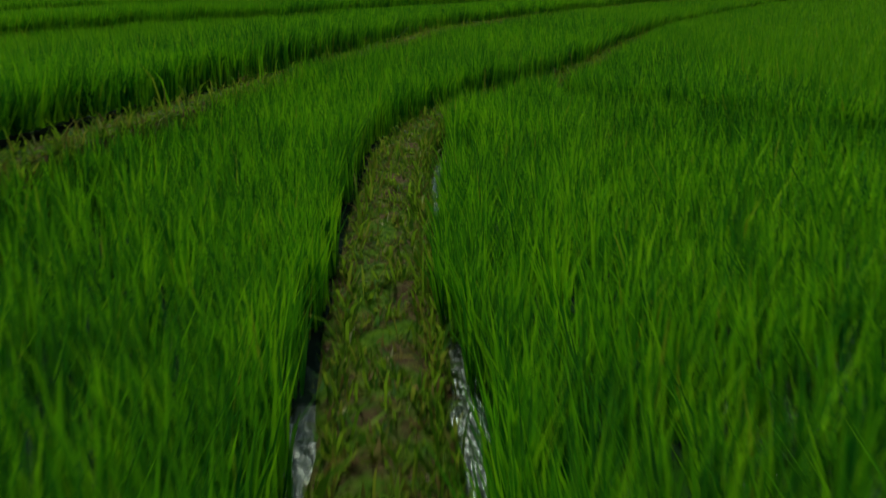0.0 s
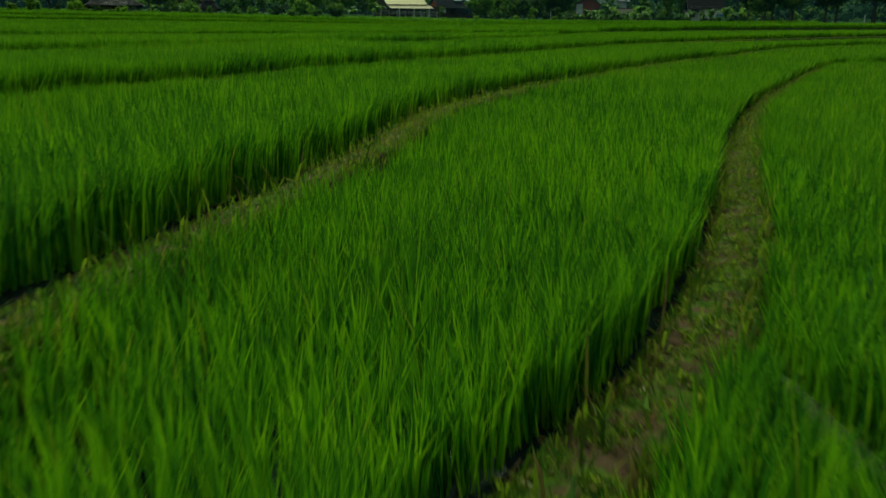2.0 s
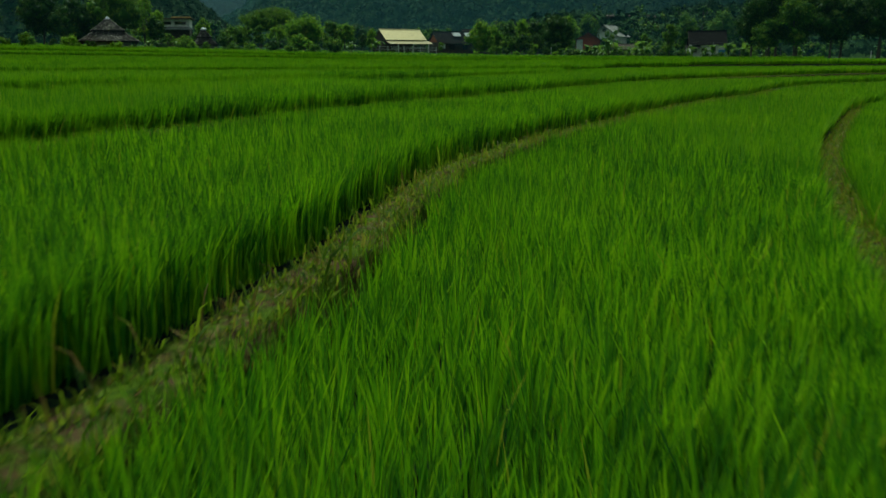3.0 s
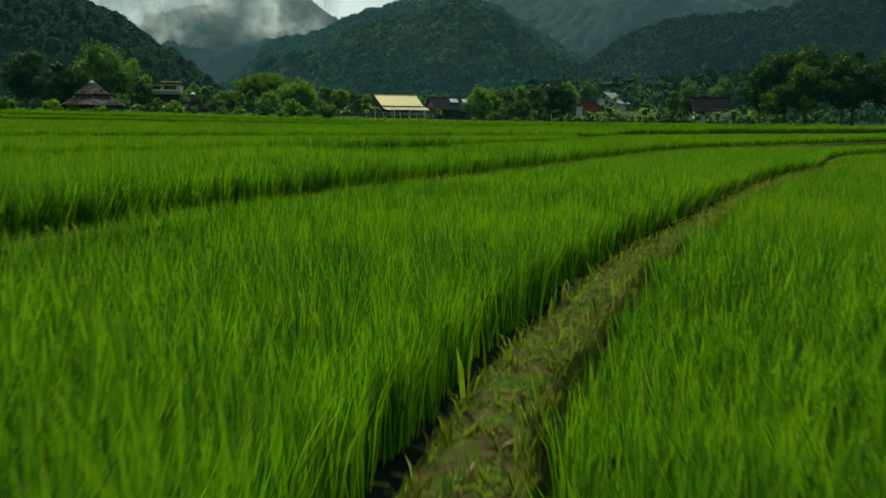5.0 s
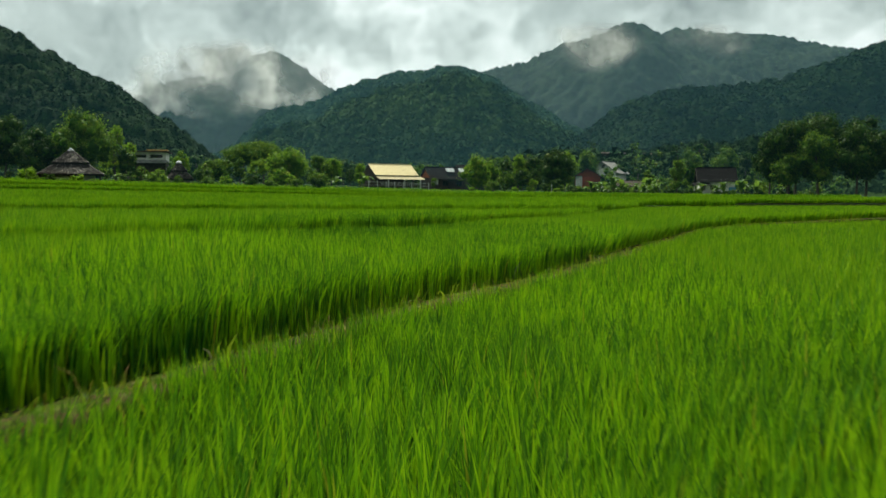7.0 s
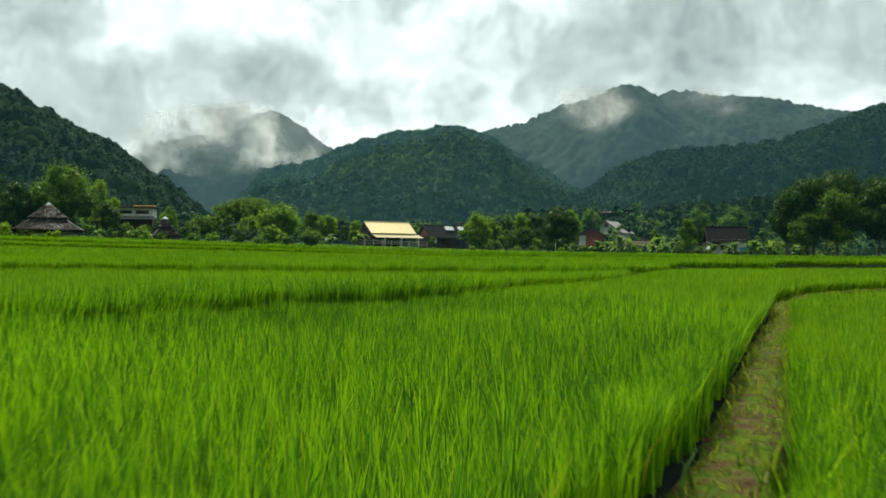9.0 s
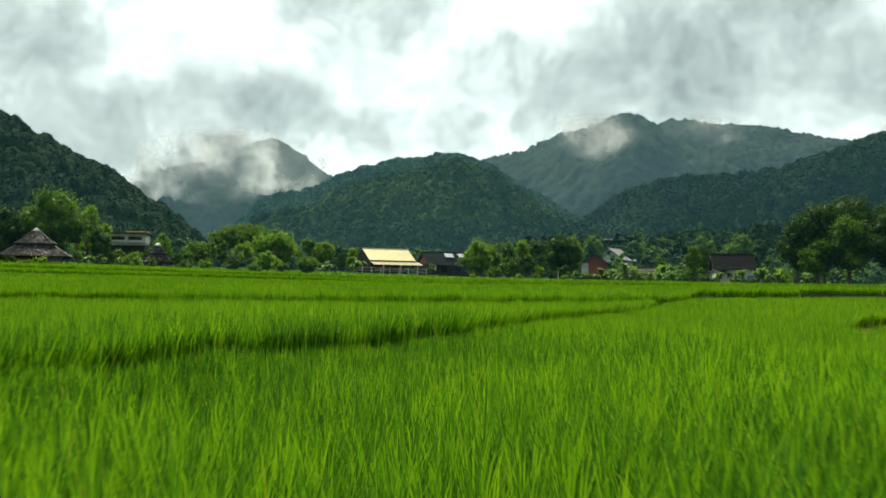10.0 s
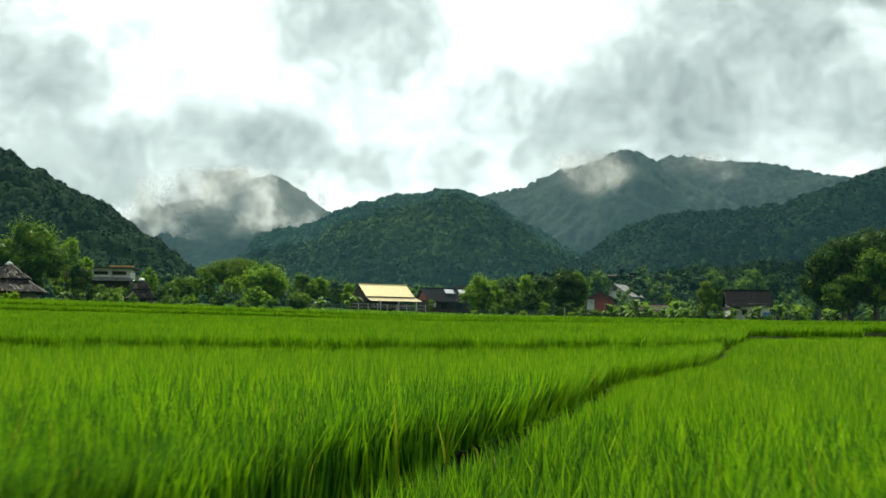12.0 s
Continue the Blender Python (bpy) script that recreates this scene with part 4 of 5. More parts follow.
OCTA = np.array([(1, 0, 0), (-1, 0, 0), (0, 1, 0), (0, -1, 0), (0, 0, 1), (0, 0, -1)] + [(a * 0.7071, b * 0.7071, 0) for a in (1, -1) for b in (1, -1)]
                + [(a * 0.7071, 0, b * 0.7071) for a in (1, -1) for b in (1, -1)] + [(0, a * 0.7071, b * 0.7071) for a in (1, -1) for b in (1, -1)])


def hull(points):
    """Faces of a convex cloud of points, by trying every three of them."""
    out = []
    for a, b, c in itertools.combinations(range(len(points)), 3):
        nrm = np.cross(points[b] - points[a], points[c] - points[a])
        d = (points - points[a]) @ nrm
        if np.linalg.norm(nrm) > 1e-6 and (d < 1e-3).all():
            out.append((a, b, c))
        elif np.linalg.norm(nrm) > 1e-6 and (d > -1e-3).all():
            out.append((a, c, b))
    return np.array(out)


OCTA = OCTA * (1 + 0.015 * np.sin(np.arange(18) * 5.3))[:, None]
OCTA_FACES = hull(OCTA)


def masses(centres, radii, r, flat=1.0):
    """The close inner twigs and leaves of each clump, as ragged masses that let no light through."""
    n = len(centres)
    k = radii[:, None, None] * (0.50 * (1 + 0.24 * r.normal(0, 1, (n, 18, 1))))
    v = centres[:, None] + OCTA[None] * k * np.array([1, 1, flat])
    f = (np.arange(n)[:, None, None] * 18 + OCTA_FACES[None]).reshape(-1, 3)
    return v.reshape(-1, 3), f


def tree(kind, x, y, height, radius, tone, label, name="tree", category="tree", group="", seed=0, sink=0.0, detail=1.0):
    """A tree with a tapered trunk, limbs that reach into the crown, and a crown of many leaves in uneven clumps."""
    r = np.random.default_rng(seed + int(abs(x) * 13 + y * 7))
    ob = thing(name, (x, y, land_at(x, y) - sink), float(r.uniform(0, 360)), label, category, group)
    low, high, n = {"round": (0.10, 1.0, 52), "tall": (0.08, 1.0, 42), "umbrella": (0.60, 1.0, 18), "bush": (0.0, 1.0, 12),
                    "bamboo": (0.05, 1.0, 22), "trimmed": (0.30, 1.0, 16), "grove": (0.24, 1.0, 50)}[kind]
    n = n if detail > 0.3 else 14
    mid, half = height * (low + high) / 2, height * (high - low) / 2
    c = []
    while len(c) < n:
        p = r.uniform(-1, 1, 3)
        q = np.linalg.norm(p)
        if 0.25 < q < 1.0:
            taper = 1.0 if kind in ("umbrella", "bush", "trimmed") else 1.08 - 0.32 * max(p[2], 0)
            c.append((p[0] * radius * 0.74 * taper, p[1] * radius * 0.74 * taper, mid + p[2] * half * 0.80))
    c = np.array(c)
    rr = radius * r.uniform(0.24, 0.44, n) * (1.0 if kind != "bamboo" else 0.85)
    count = int(np.clip(290 * radius ** 2 * detail * (height / (2 * radius)) ** 0.5, 350, 9000))
    leaf = 0.25 if kind in ("bush", "trimmed") else 0.30
    v, f = leaf_cloud(c, rr, count, leaf * (0.8 + 0.05 * radius), r, droop=1.2 if kind == "bamboo" else 0.3, flat=0.8 if kind == "umbrella" else 1.0)
    cv, cf = masses(c, rr, r, 0.8 if kind == "umbrella" else 1.0)
    f = [np.concatenate([*f, cf + len(v)])]
    v = np.concatenate([v, cv])
    v[:, 2] = np.maximum(v[:, 2], 0.03)
    stem = []
    if kind == "bamboo":
        for k in range(7):
            a, tilt = r.uniform(0, 6.28), r.uniform(0.1, 0.5)
            pts = [(math.cos(a) * tilt * radius * s ** 1.5, math.sin(a) * tilt * radius * s ** 1.5, height * 0.85 * s) for s in (0, 0.35, 0.7, 1)]
            stem.append(tube(pts, [0.06, 0.055, 0.04, 0.02], 5))
    else:
        th = mid if kind != "bush" else height * 0.5
        r0 = 0.015 * height if kind != "bush" else 0.04
        lean = r.normal(0, 0.03, 2) * height
        stem.append(tube([(0, 0, -0.15), (lean[0] * 0.3, lean[1] * 0.3, th * 0.4), (lean[0], lean[1], th)], [r0 * 1.25, r0 * 0.85, r0 * 0.55], 8))
        for k in range(7 if kind != "bush" else 4):
            q = c[k]
            s = 0.55 + 0.4 * r.uniform()
            start = (lean[0] * s, lean[1] * s, th * s)
            midp = [(start[i] * 0.45 + q[i] * 0.55) + (0.12 * height * 0.3 if i == 2 else 0) for i in range(3)]
            stem.append(tube([start, midp, tuple(q)], [r0 * 0.5, r0 * 0.32, r0 * 0.1], 5))
    part("trunk", joined(*stem), BARK, ob)
    part("crown", mesh_of("crown", v, f, LEAF[tone]), None, ob)
    return ob


def banana_leaf(length, width):
    """One long arching leaf with a folded midrib and a ragged edge."""
    rows = 7
    v, f = [], []
    for i in range(rows):
        s = i / (rows - 1)
        out, up = length * (0.85 * s - 0.12 * s ** 3), length * (0.75 * s - 0.85 * s ** 2.3)
        wd = width * math.sin(math.pi * min(1, 0.08 + 0.92 * s)) ** 0.7 * (1 + 0.12 * math.sin(i * 2.7))
        v += [(out, -wd, up + wd * 0.25), (out, 0, up), (out, wd, up + wd * 0.25)]
    for i in range(rows - 1):
        for k in (0, 1):
            a = i * 3 + k
            f.append((a, a + 1, a + 4, a + 3))
    return mesh_of("leaf", np.array(v), [np.array(f)], BANANA, True)


BANANA_LEAVES = [banana_leaf(1.9, 0.30), banana_leaf(2.3, 0.34), banana_leaf(1.5, 0.28)]
BANANA_STEM = plain_wear("banana_stem", (0.12, 0.16, 0.05), (0.20, 0.17, 0.08), 3.0)


def banana(x, y, height, seed):
    r = random.Random(seed)
    ob = thing("banana_plant", (x, y, land_at(x, y)), r.uniform(0, 360), "green banana plant with long arching leaves at the field's edge", "banana plant", "banana plants")
    part("trunk", tube([(0, 0, -0.1), (0.03, 0, height * 0.3), (0, 0.02, height * 0.55)], [0.12, 0.09, 0.05], 7), BANANA_STEM, ob)
    k = height / 2.6
    for i in range(11):
        leaf = part("leaf", BANANA_LEAVES[i % 3], None, ob)
        leaf.matrix_basis = pose(0, 0, height * r.uniform(0.18, 0.5), 0, -r.uniform(5, 62), i * 137.5 + r.uniform(-20, 20)) @ Matrix.Scale(k * r.uniform(0.8, 1.15), 4)
    return ob


BIG, SMALL, SHADE = "large leafy green tree in the village", "young green tree beside the fields", "tall dark green tree with a dense crown"
BUSH = "rounded green bush at the edge of the rice field"

# beside the thatched huts
tree("round", -70.7, 186, 12.5, 5.6, "mid", BIG, seed=1, detail=1.6)
tree("bamboo", -67.4, 191, 10.6, 2.9, "light", "feathery bright green bamboo clump", category="bamboo", seed=2)
tree("round", -64.0, 188, 6.7, 1.9, "dark", SMALL, seed=3)
tree("tall", -65.9, 194, 8.6, 1.5, "light", SMALL, seed=4)
tree("tall", -63.9, 217, 7.2, 1.9, "light", "pale green young tree behind the small hut", seed=5)
tree("round", -78.0, 184, 9.0, 4.4, "dark", SHADE, seed=6)
tree("round", -86.0, 188, 11.5, 5.0, "dark", SHADE, seed=7)
tree("tall", -95.0, 182, 12.5, 4.5, "dark", SHADE, seed=8)
tree("round", -65.9, 171, 2.5, 2.2, "mid", SMALL, seed=9)
# the middle of the village edge
tree("bush", -52.8, 196, 3.7, 2.6, "mid", BUSH, "bush", "bush", seed=11)
tree("round", -54.0, 205, 5.1, 2.6, "mid", SMALL, seed=12)
tree("bush", -49.5, 184, 2.8, 1.9, "dark", BUSH, "bush", "bush", seed=13)
tree("round", -53.8, 212, 5.5, 2.6, "mid", SMALL, seed=14)
tree("umbrella", -56.5, 238, 8.5, 6.2, "mid", "broad rain tree with a flat spreading crown", seed=15)
tree("umbrella", -52.8, 242, 9.4, 5.4, "mid", "broad rain tree with a flat spreading crown", seed=16)
tree("tall", -47.7, 202, 5.7, 1.4, "mid", SMALL, seed=17)
tree("bush", -43.8, 200, 5.2, 2.3, "light", BUSH, "bush", "bush", seed=18)
tree("round", -37.2, 196, 7.3, 3.9, "light", "large bright green tree at the edge of the rice", seed=19, detail=1.3)
tree("round", -36.5, 188, 3.4, 2.0, "light", SMALL, seed=20)
tree("tall", -37.2, 226, 7.3, 2.3, "mid", SMALL, seed=21)
tree("round", -34.7, 229, 6.9, 2.7, "light", "pale green airy tree behind the barn", seed=22)
tree("bush", -31.0, 192, 3.3, 2.3, "mid", BUSH, "bush", "bush", seed=23)
tree("trimmed", -27.1, 206, 4.1, 1.3, "dark", "small dark trimmed tree", seed=24)
tree("tall", -26.6, 216, 5.5, 1.5, "light", SMALL, seed=25)
tree("round", -37.3, 262, 7.4, 3.0, "dark", SHADE, seed=26)
# before and beside the barns
tree("bush", -12.6, 233, 3.4, 1.0, "mid", BUSH, "bush", "bush", seed=27)
tree("round", -2.8, 215, 7.2, 3.3, "light", "round green tree on a straight trunk before the barn", seed=28, detail=1.3)
tree("bamboo", 4.2, 246, 9.5, 3.0, "mid", "tall green bamboo clump", category="bamboo", seed=29)
tree("bamboo", 1.5, 251, 8.8, 2.4, "mid", "tall green bamboo clump", category="bamboo", seed=30)
tree("bamboo", 9.2, 251, 10.0, 2.0, "mid", "tall green bamboo clump", category="bamboo", seed=31)
tree("trimmed", 2.8, 206, 3.9, 1.8, "mid", "small round garden tree on a thin trunk", seed=32)
tree("trimmed", 6.1, 205, 4.2, 1.9, "dark", "small round garden tree on a thin trunk", seed=33)
tree("tall", 8.1, 203, 3.2, 0.9, "light", SMALL, seed=34)
tree("round", 9.3, 236, 7.0, 2.4, "light", SMALL, seed=35)
tree("round", 14.0, 229, 9.7, 4.3, "dark", SHADE, seed=36, detail=1.3)
tree("tall", 18.0, 241, 10.5, 1.7, "light", "tall bright green tree", seed=37)
tree("round", 25.3, 269, 11.5, 3.2, "mid", BIG, seed=38)
# the belt of garden trees between the barns and the red-gabled house
for k, (x, y, h, r, tone, kind) in enumerate(((-0.5, 232, 7.2, 2.8, "light", "round"), (3.2, 236, 7.6, 2.5, "dark", "tall"), (6.4, 240, 9.2, 2.8, "light", "bamboo"),
                                              (10.2, 236, 8.6, 3.0, "dark", "round"), (16.6, 236, 9.4, 3.0, "dark", "round"), (20.0, 262, 10.6, 3.0, "light", "tall"), (8.6, 214, 4.6, 2.2, "dark", "trimmed"),
                                              (4.4, 214, 4.4, 2.1, "dark", "trimmed"), (0.6, 210, 3.0, 1.6, "mid", "bush"), (12.8, 212, 3.2, 1.8, "dark", "bush"))):
    tree(kind, x, y, h, r, tone, "green garden tree between the wooden houses", group="garden trees", seed=240 + k)
for k in range(7):
    tree("bush", -3.5 + 2.6 * k + (k % 3) * 0.4, 199 + (k % 2) * 2.2, 1.1 + 0.5 * (k % 3), 0.8 + 0.15 * (k % 2), ("light", "mid", "dark")[k % 3], "low green shrub at the field's edge", "shrub", "shrub", "shrubs along the field", 40 + k)
# along the right of the village
tree("bush", 19.6, 201, 1.9, 1.9, "dark", BUSH, "bush", "bush", seed=50)
tree("bush", 23.0, 202, 1.8, 1.6, "dark", BUSH, "bush", "bush", seed=51)
tree("round", 36.1, 240, 6.0, 1.6, "mid", SMALL, seed=52)
tree("bamboo", 36.9, 213, 7.6, 2.3, "mid", "dense olive-green bamboo clump by the field", category="bamboo", seed=53, detail=1.6)
tree("round", 46.8, 246, 11.0, 3.2, "mid", BIG, seed=54)
tree("round", 58.4, 262, 12.6, 3.9, "mid", BIG, seed=55)
tree("round", 64.5, 264, 11.9, 3.0, "dark", SHADE, seed=56)
tree("bush", 54.0, 215, 3.6, 2.4, "mid", BUSH, "bush", "bush", seed=57)
for x, y, h, r, tone in ((48.6, 182, 13.2, 4.4, "dark"), (54.5, 185, 14.8, 5.0, "dark"), (61.5, 183, 14.2, 5.0, "dark"), (51.6, 177, 10.8, 3.8, "mid"), (47.2, 178, 7.4, 2.6, "mid"), (57.6, 177, 12.2, 4.3, "dark"),
                         (66.0, 178, 13.0, 4.8, "dark"), (45.9, 183, 10.4, 3.0, "dark"), (51.0, 186, 14.0, 4.4, "dark"), (69.5, 186, 14.4, 4.8, "dark"), (72.5, 184, 14.0, 5.2, "dark"), (80.0, 181, 13.2, 5.2, "dark")):
    tree("grove", x, y, h, r, tone, "tall broad dark green tree in a grove beside the rice", group="trees of the grove", seed=60, detail=1.5)

spots = [(x, 198 + 2.2 * math.sin(x * 3.1), 2.9 + 0.9 * math.sin(x * 5.7)) for x in np.arange(18.2, 31.5, 1.35)]
spots += [(x, 177 + 1.8 * math.sin(x * 2.3), 2.5 + 0.7 * math.sin(x * 4.1)) for x in np.arange(-61.5, -53, 1.5)]
spots += [(x, 211 + 1.5 * math.sin(x * 2.9), 2.3 + 0.9 * math.sin(x * 4.7)) for x in np.arange(39.5, 56, 2.1)]
spots += [(x, 193 + 1.2 * math.sin(x * 1.9), 2.2 + 0.5 * math.sin(x * 3.3)) for x in np.arange(19.2, 29, 1.6)]
spots += [(47.2, 205, 3.9), (51.0, 208, 3.2), (54.0, 203, 3.0), (56.5, 206, 3.2), (42.9, 206, 2.6), (58.5, 196, 2.6), (34.4, 224, 3.4), (-22.6, 191, 3.4), (-27.0, 189, 2.6), (15.5, 216, 2.2)]
for k, (x, y, h) in enumerate(spots):
    banana(float(x), float(y), h, 300 + k)

for k, x in enumerate(np.arange(-74, -60, 2.4)):
    tree("bush", float(x), 203 + 1.5 * math.sin(k * 2.0), 3.2 + 0.6 * math.sin(k * 3.1), 1.8, ("mid", "light", "dark")[k % 3], "leafy green shrub before the white house", "shrub", "shrub", "shrubs before the house", 140 + k)

for k, x in enumerate(np.arange(38.5, 62, 2.1)):
    tree("bush", float(x), 208 + 2.0 * math.sin(k * 2.0), 1.2 + 0.4 * math.sin(k * 3.1), 1.3, ("dark", "mid", "dark")[k % 3], "leafy green shrub before the dark-roofed house", "shrub", "shrub", "shrubs before the house", 170 + k)

for k, x in enumerate(np.arange(12, 40, 1.9)):
    tree("bush", float(x), 216 + 4.0 * math.sin(k * 2.0), 1.5 + 0.4 * math.sin(k * 3.1), 1.7, ("dark", "mid", "dark", "mid")[k % 4], "leafy dark green shrub before the red-gabled house", "shrub", "shrub", "shrubs before the house", 190 + k)

# shrubs that fill the edge of the fields before the huts
for k, x in enumerate(np.arange(-82, -28, 2.3)):
    y = 172 + 3.5 * math.sin(k * 2.2) + 0.28 * (x + 60)
    if -70.5 < x < -58.5:
        y = 162.5 + 0.6 * math.sin(k)
    h = (1.0 if -70.5 < x < -58.5 or -51.5 < x < -44 else 2.1) + 0.6 * math.sin(k * 3.7)
    tree("bush", float(x), y, h, 1.4 + 0.4 * math.sin(k * 1.7), ("mid", "light", "mid", "dark")[k % 4], "leafy green shrub along the edge of the rice", "shrub", "shrub", "shrubs along the field", 100 + k)

# trees scattered over the valley behind the village: a few grown, then set again
stock = [tree("round", -75.0, 262, 8.5, 3.8, "dark", SHADE, group="trees behind the village", seed=201, detail=0.12), tree("round", 66.0, 258, 8.0, 3.4, "mid", SHADE, group="trees behind the village", seed=202, detail=0.12),
         tree("tall", 62.0, 280, 10.0, 3.0, "dark", SHADE, group="trees behind the village", seed=203, detail=0.12), tree("bush", 30.0, 300, 5.0, 3.0, "mid", SHADE, group="trees behind the village", seed=204, detail=0.12),
         tree("bamboo", -50.0, 270, 9.0, 3.2, "mid", SHADE, group="trees behind the village", seed=205, detail=0.12)]
pick = random.Random(5)
for k in range(90):
    y = 262 + 190 * (k / 90) ** 1.1
    x = pick.uniform(-0.52, 0.56) * (y - 20)
    if -32 < x < 0 and y < 262:
        continue
    src = stock[pick.randrange(5)]
    copy_thing(src, pose(x, y, land_at(x, y) - 0.3, 0, 0, pick.uniform(0, 360)))
for k in range(46):     # a closer belt of low trees right behind the houses
    x = -62 + 150 * k / 45 + pick.uniform(-1.5, 1.5)
    y = 264 + pick.uniform(-3, 26)
    copy_thing(stock[(3, 1, 3, 0)[k % 4]], pose(x, y, land_at(x, y) - 0.4 - 2.5 * (k % 3 == 0), 0, 0, pick.uniform(0, 360)))


# ---------------------------------------------------------------- buildings
def window(parent, x, y, z, w, h, turn=0):
    """A framed window with dark panes, proud of its wall; y is the wall's outer face."""
    ob = part("window", a_box(-w / 2 - 0.06, -0.05, -0.06, w / 2 + 0.06, 0.0, h + 0.06, bevel=0.01), DARK_WOOD, parent)
    ob.matrix_basis = pose(x, y, z, 0, 0, turn)
    n = max(1, round(w / 0.7))
    for k in range(n):
        part("pane", a_box(-w / 2 + k * w / n + 0.03, -0.062, 0.02, -w / 2 + (k + 1) * w / n - 0.03, -0.05, h - 0.02, bevel=0), DARK_GLASS, ob)
    return ob


def gable_house(x, y, turn, length, depth, wall, ridge, over, roof, wall_mat, gable_mat, label, ribs=30, sink=0.15):
    """A house whose ridge runs along its length; front towards its own -y."""
    ob = thing("house", (x, y, land_at(x, y) - sink), turn, label, "house", "village houses")
    L, D = length / 2, depth / 2
    slope = (ridge - wall) / D
    for s in (-1, 1):
        part("wall", a_box(-L, s * D - 0.07, 0, L, s * D + 0.07, wall), wall_mat, ob)
        part("wall", a_box(s * (L - 0.07) - 0.07, -D + 0.075, 0, s * (L - 0.07) + 0.07, D - 0.075, wall), wall_mat, ob)
        g = slab([(s * (L - 0.0), -D + 0.08, wall + 0.004), (s * (L - 0.0), D - 0.08, wall + 0.004), (s * (L - 0.0), 0, ridge - 0.12)], 0.12)
        part("gable", g, gable_mat, ob)
        eave = wall - over * slope
        part("roof", corrugated((-L - over, 0, ridge + 0.03), (L + over, 0, ridge + 0.03), (L + over, s * (D + over), eave + 0.03), (-L - over, s * (D + over), eave + 0.03), ribs, 0.028, 0.06), roof, ob)
        for e in (-1, 1):
            part("bargeboard", slab([(e * (L + over), 0, ridge + 0.02), (e * (L + over), s * (D + over), eave + 0.02), (e * (L + over), s * (D + over), eave - 0.16), (e * (L + over), 0, ridge - 0.18)], 0.05), DARK_WOOD, ob)
    part("ridge_cap", tube([(-L - over, 0, ridge + 0.06), (L + over, 0, ridge + 0.06)], [0.1, 0.1], 6), roof, ob)
    return ob


# the open barn under the pale gold tin roof
def barn(x, y, turn):
    ob = thing("barn", (x, y, land_at(x, y) - 0.1), turn, "open wooden barn under a pale gold corrugated tin roof", "barn", "village houses")
    L, top, eave, D = 5.6, 5.45, 2.95, 3.3
    part("roof", corrugated((-L, 0, top), (L, 0, top), (L, -D, eave), (-L, -D, eave), 34, 0.045, 0.03), GOLD_TIN, ob, "pale gold corrugated tin, weather-streaked")
    part("roof", corrugated((-L, 0.05, top), (L, 0.05, top), (L, D, eave), (-L, D, eave), 34, 0.045, 0.03), GREY_TIN, ob)
    part("ridge_cap", tube([(-L, 0, top + 0.05), (L, 0, top + 0.05)], [0.09, 0.09], 6), GOLD_TIN, ob)
    part("awning", corrugated((-L + 0.1, -D + 0.15, eave - 0.22), (L + 0.6, -D + 0.15, eave - 0.22), (L + 0.8, -D - 1.7, eave - 0.95), (-L + 0.2, -D - 1.7, eave - 0.95), 34, 0.04, 0.03), OLD_TIN, ob)
    for s in (-1, 1):
        part("gable", slab([(s * (L - 0.2), -D + 0.1, eave + 0.05), (s * (L - 0.2), D - 0.1, eave + 0.05), (s * (L - 0.2), 0, top - 0.1)], 0.06), DARK_WOOD, ob)
    part("wall", a_box(-L + 0.2, D - 0.3, 0, L - 0.2, D - 0.2, eave), DARK_WOOD, ob)
    part("wall", a_box(-L + 0.16, -D + 0.3, 0.9, -L + 0.26, D - 0.3, eave), DARK_WOOD, ob)
    part("floor", a_box(-L + 0.1, -D + 0.1, 0.55, L - 0.1, D - 0.1, 0.75), DARK_WOOD, ob)
    for i in range(6):
        px = -L + 0.4 + i * (2 * L - 0.8) / 5
        part("post", a_box(px - 0.09, -D - 1.5, 0, px + 0.09, -D - 1.32, eave - 0.85), POST_PAINT if i % 2 else DARK_WOOD, ob)
        part("post", a_box(px - 0.1, -D + 0.12, 0, px + 0.1, -D + 0.32, eave - 0.02), DARK_WOOD, ob)
        part("rafter", slab([(px - 0.05, -D, eave - 0.05), (px + 0.05, -D, eave - 0.05), (px + 0.05, 0, top - 0.05), (px - 0.05, 0, top - 0.05)], 0.12), DARK_WOOD, ob)
    part("rail", a_box(-L + 0.3, -D - 1.44, 0.95, L - 0.3, -D - 1.38, 1.05), POST_PAINT, ob)
    for i, (bx, bh) in enumerate(((-3.1, 1.3), (-0.9, 1.0), (1.6, 1.5), (3.6, 1.1))):
        part("stored_bale", a_box(bx - 0.6, -1.2 + 0.3 * (i % 2), 0.752, bx + 0.6, 0.2, 0.75 + bh, bevel=0.08), BROWN_TILE, ob)
    return ob


barn(-22.5, 235.4, 36)


def fence(x0, y0, x1, y1, n, label):
    ob = thing("fence", (x0, y0, 0), 0, label, "fence")
    pts = [(i / (n - 1) * (x1 - x0), i / (n - 1) * (y1 - y0)) for i in range(n)]
    zs = [land_at(x0 + a, y0 + b) for a, b in pts]
    for (a, b), z in zip(pts, zs):
        part("post", a_box(a - 0.07, b - 0.07, z - 0.2, a + 0.07, b + 0.07, z + 1.55), POST_PAINT, ob)
    for h in (0.75, 1.35):
        part("rail", tube([(a, b - 0.09, z + h) for (a, b), z in zip(pts, zs)], [0.035] * n, 6), POST_PAINT, ob)


fence(-27.5, 222.5, -13.2, 226.5, 9, "pale post and rail fence in front of the barn")

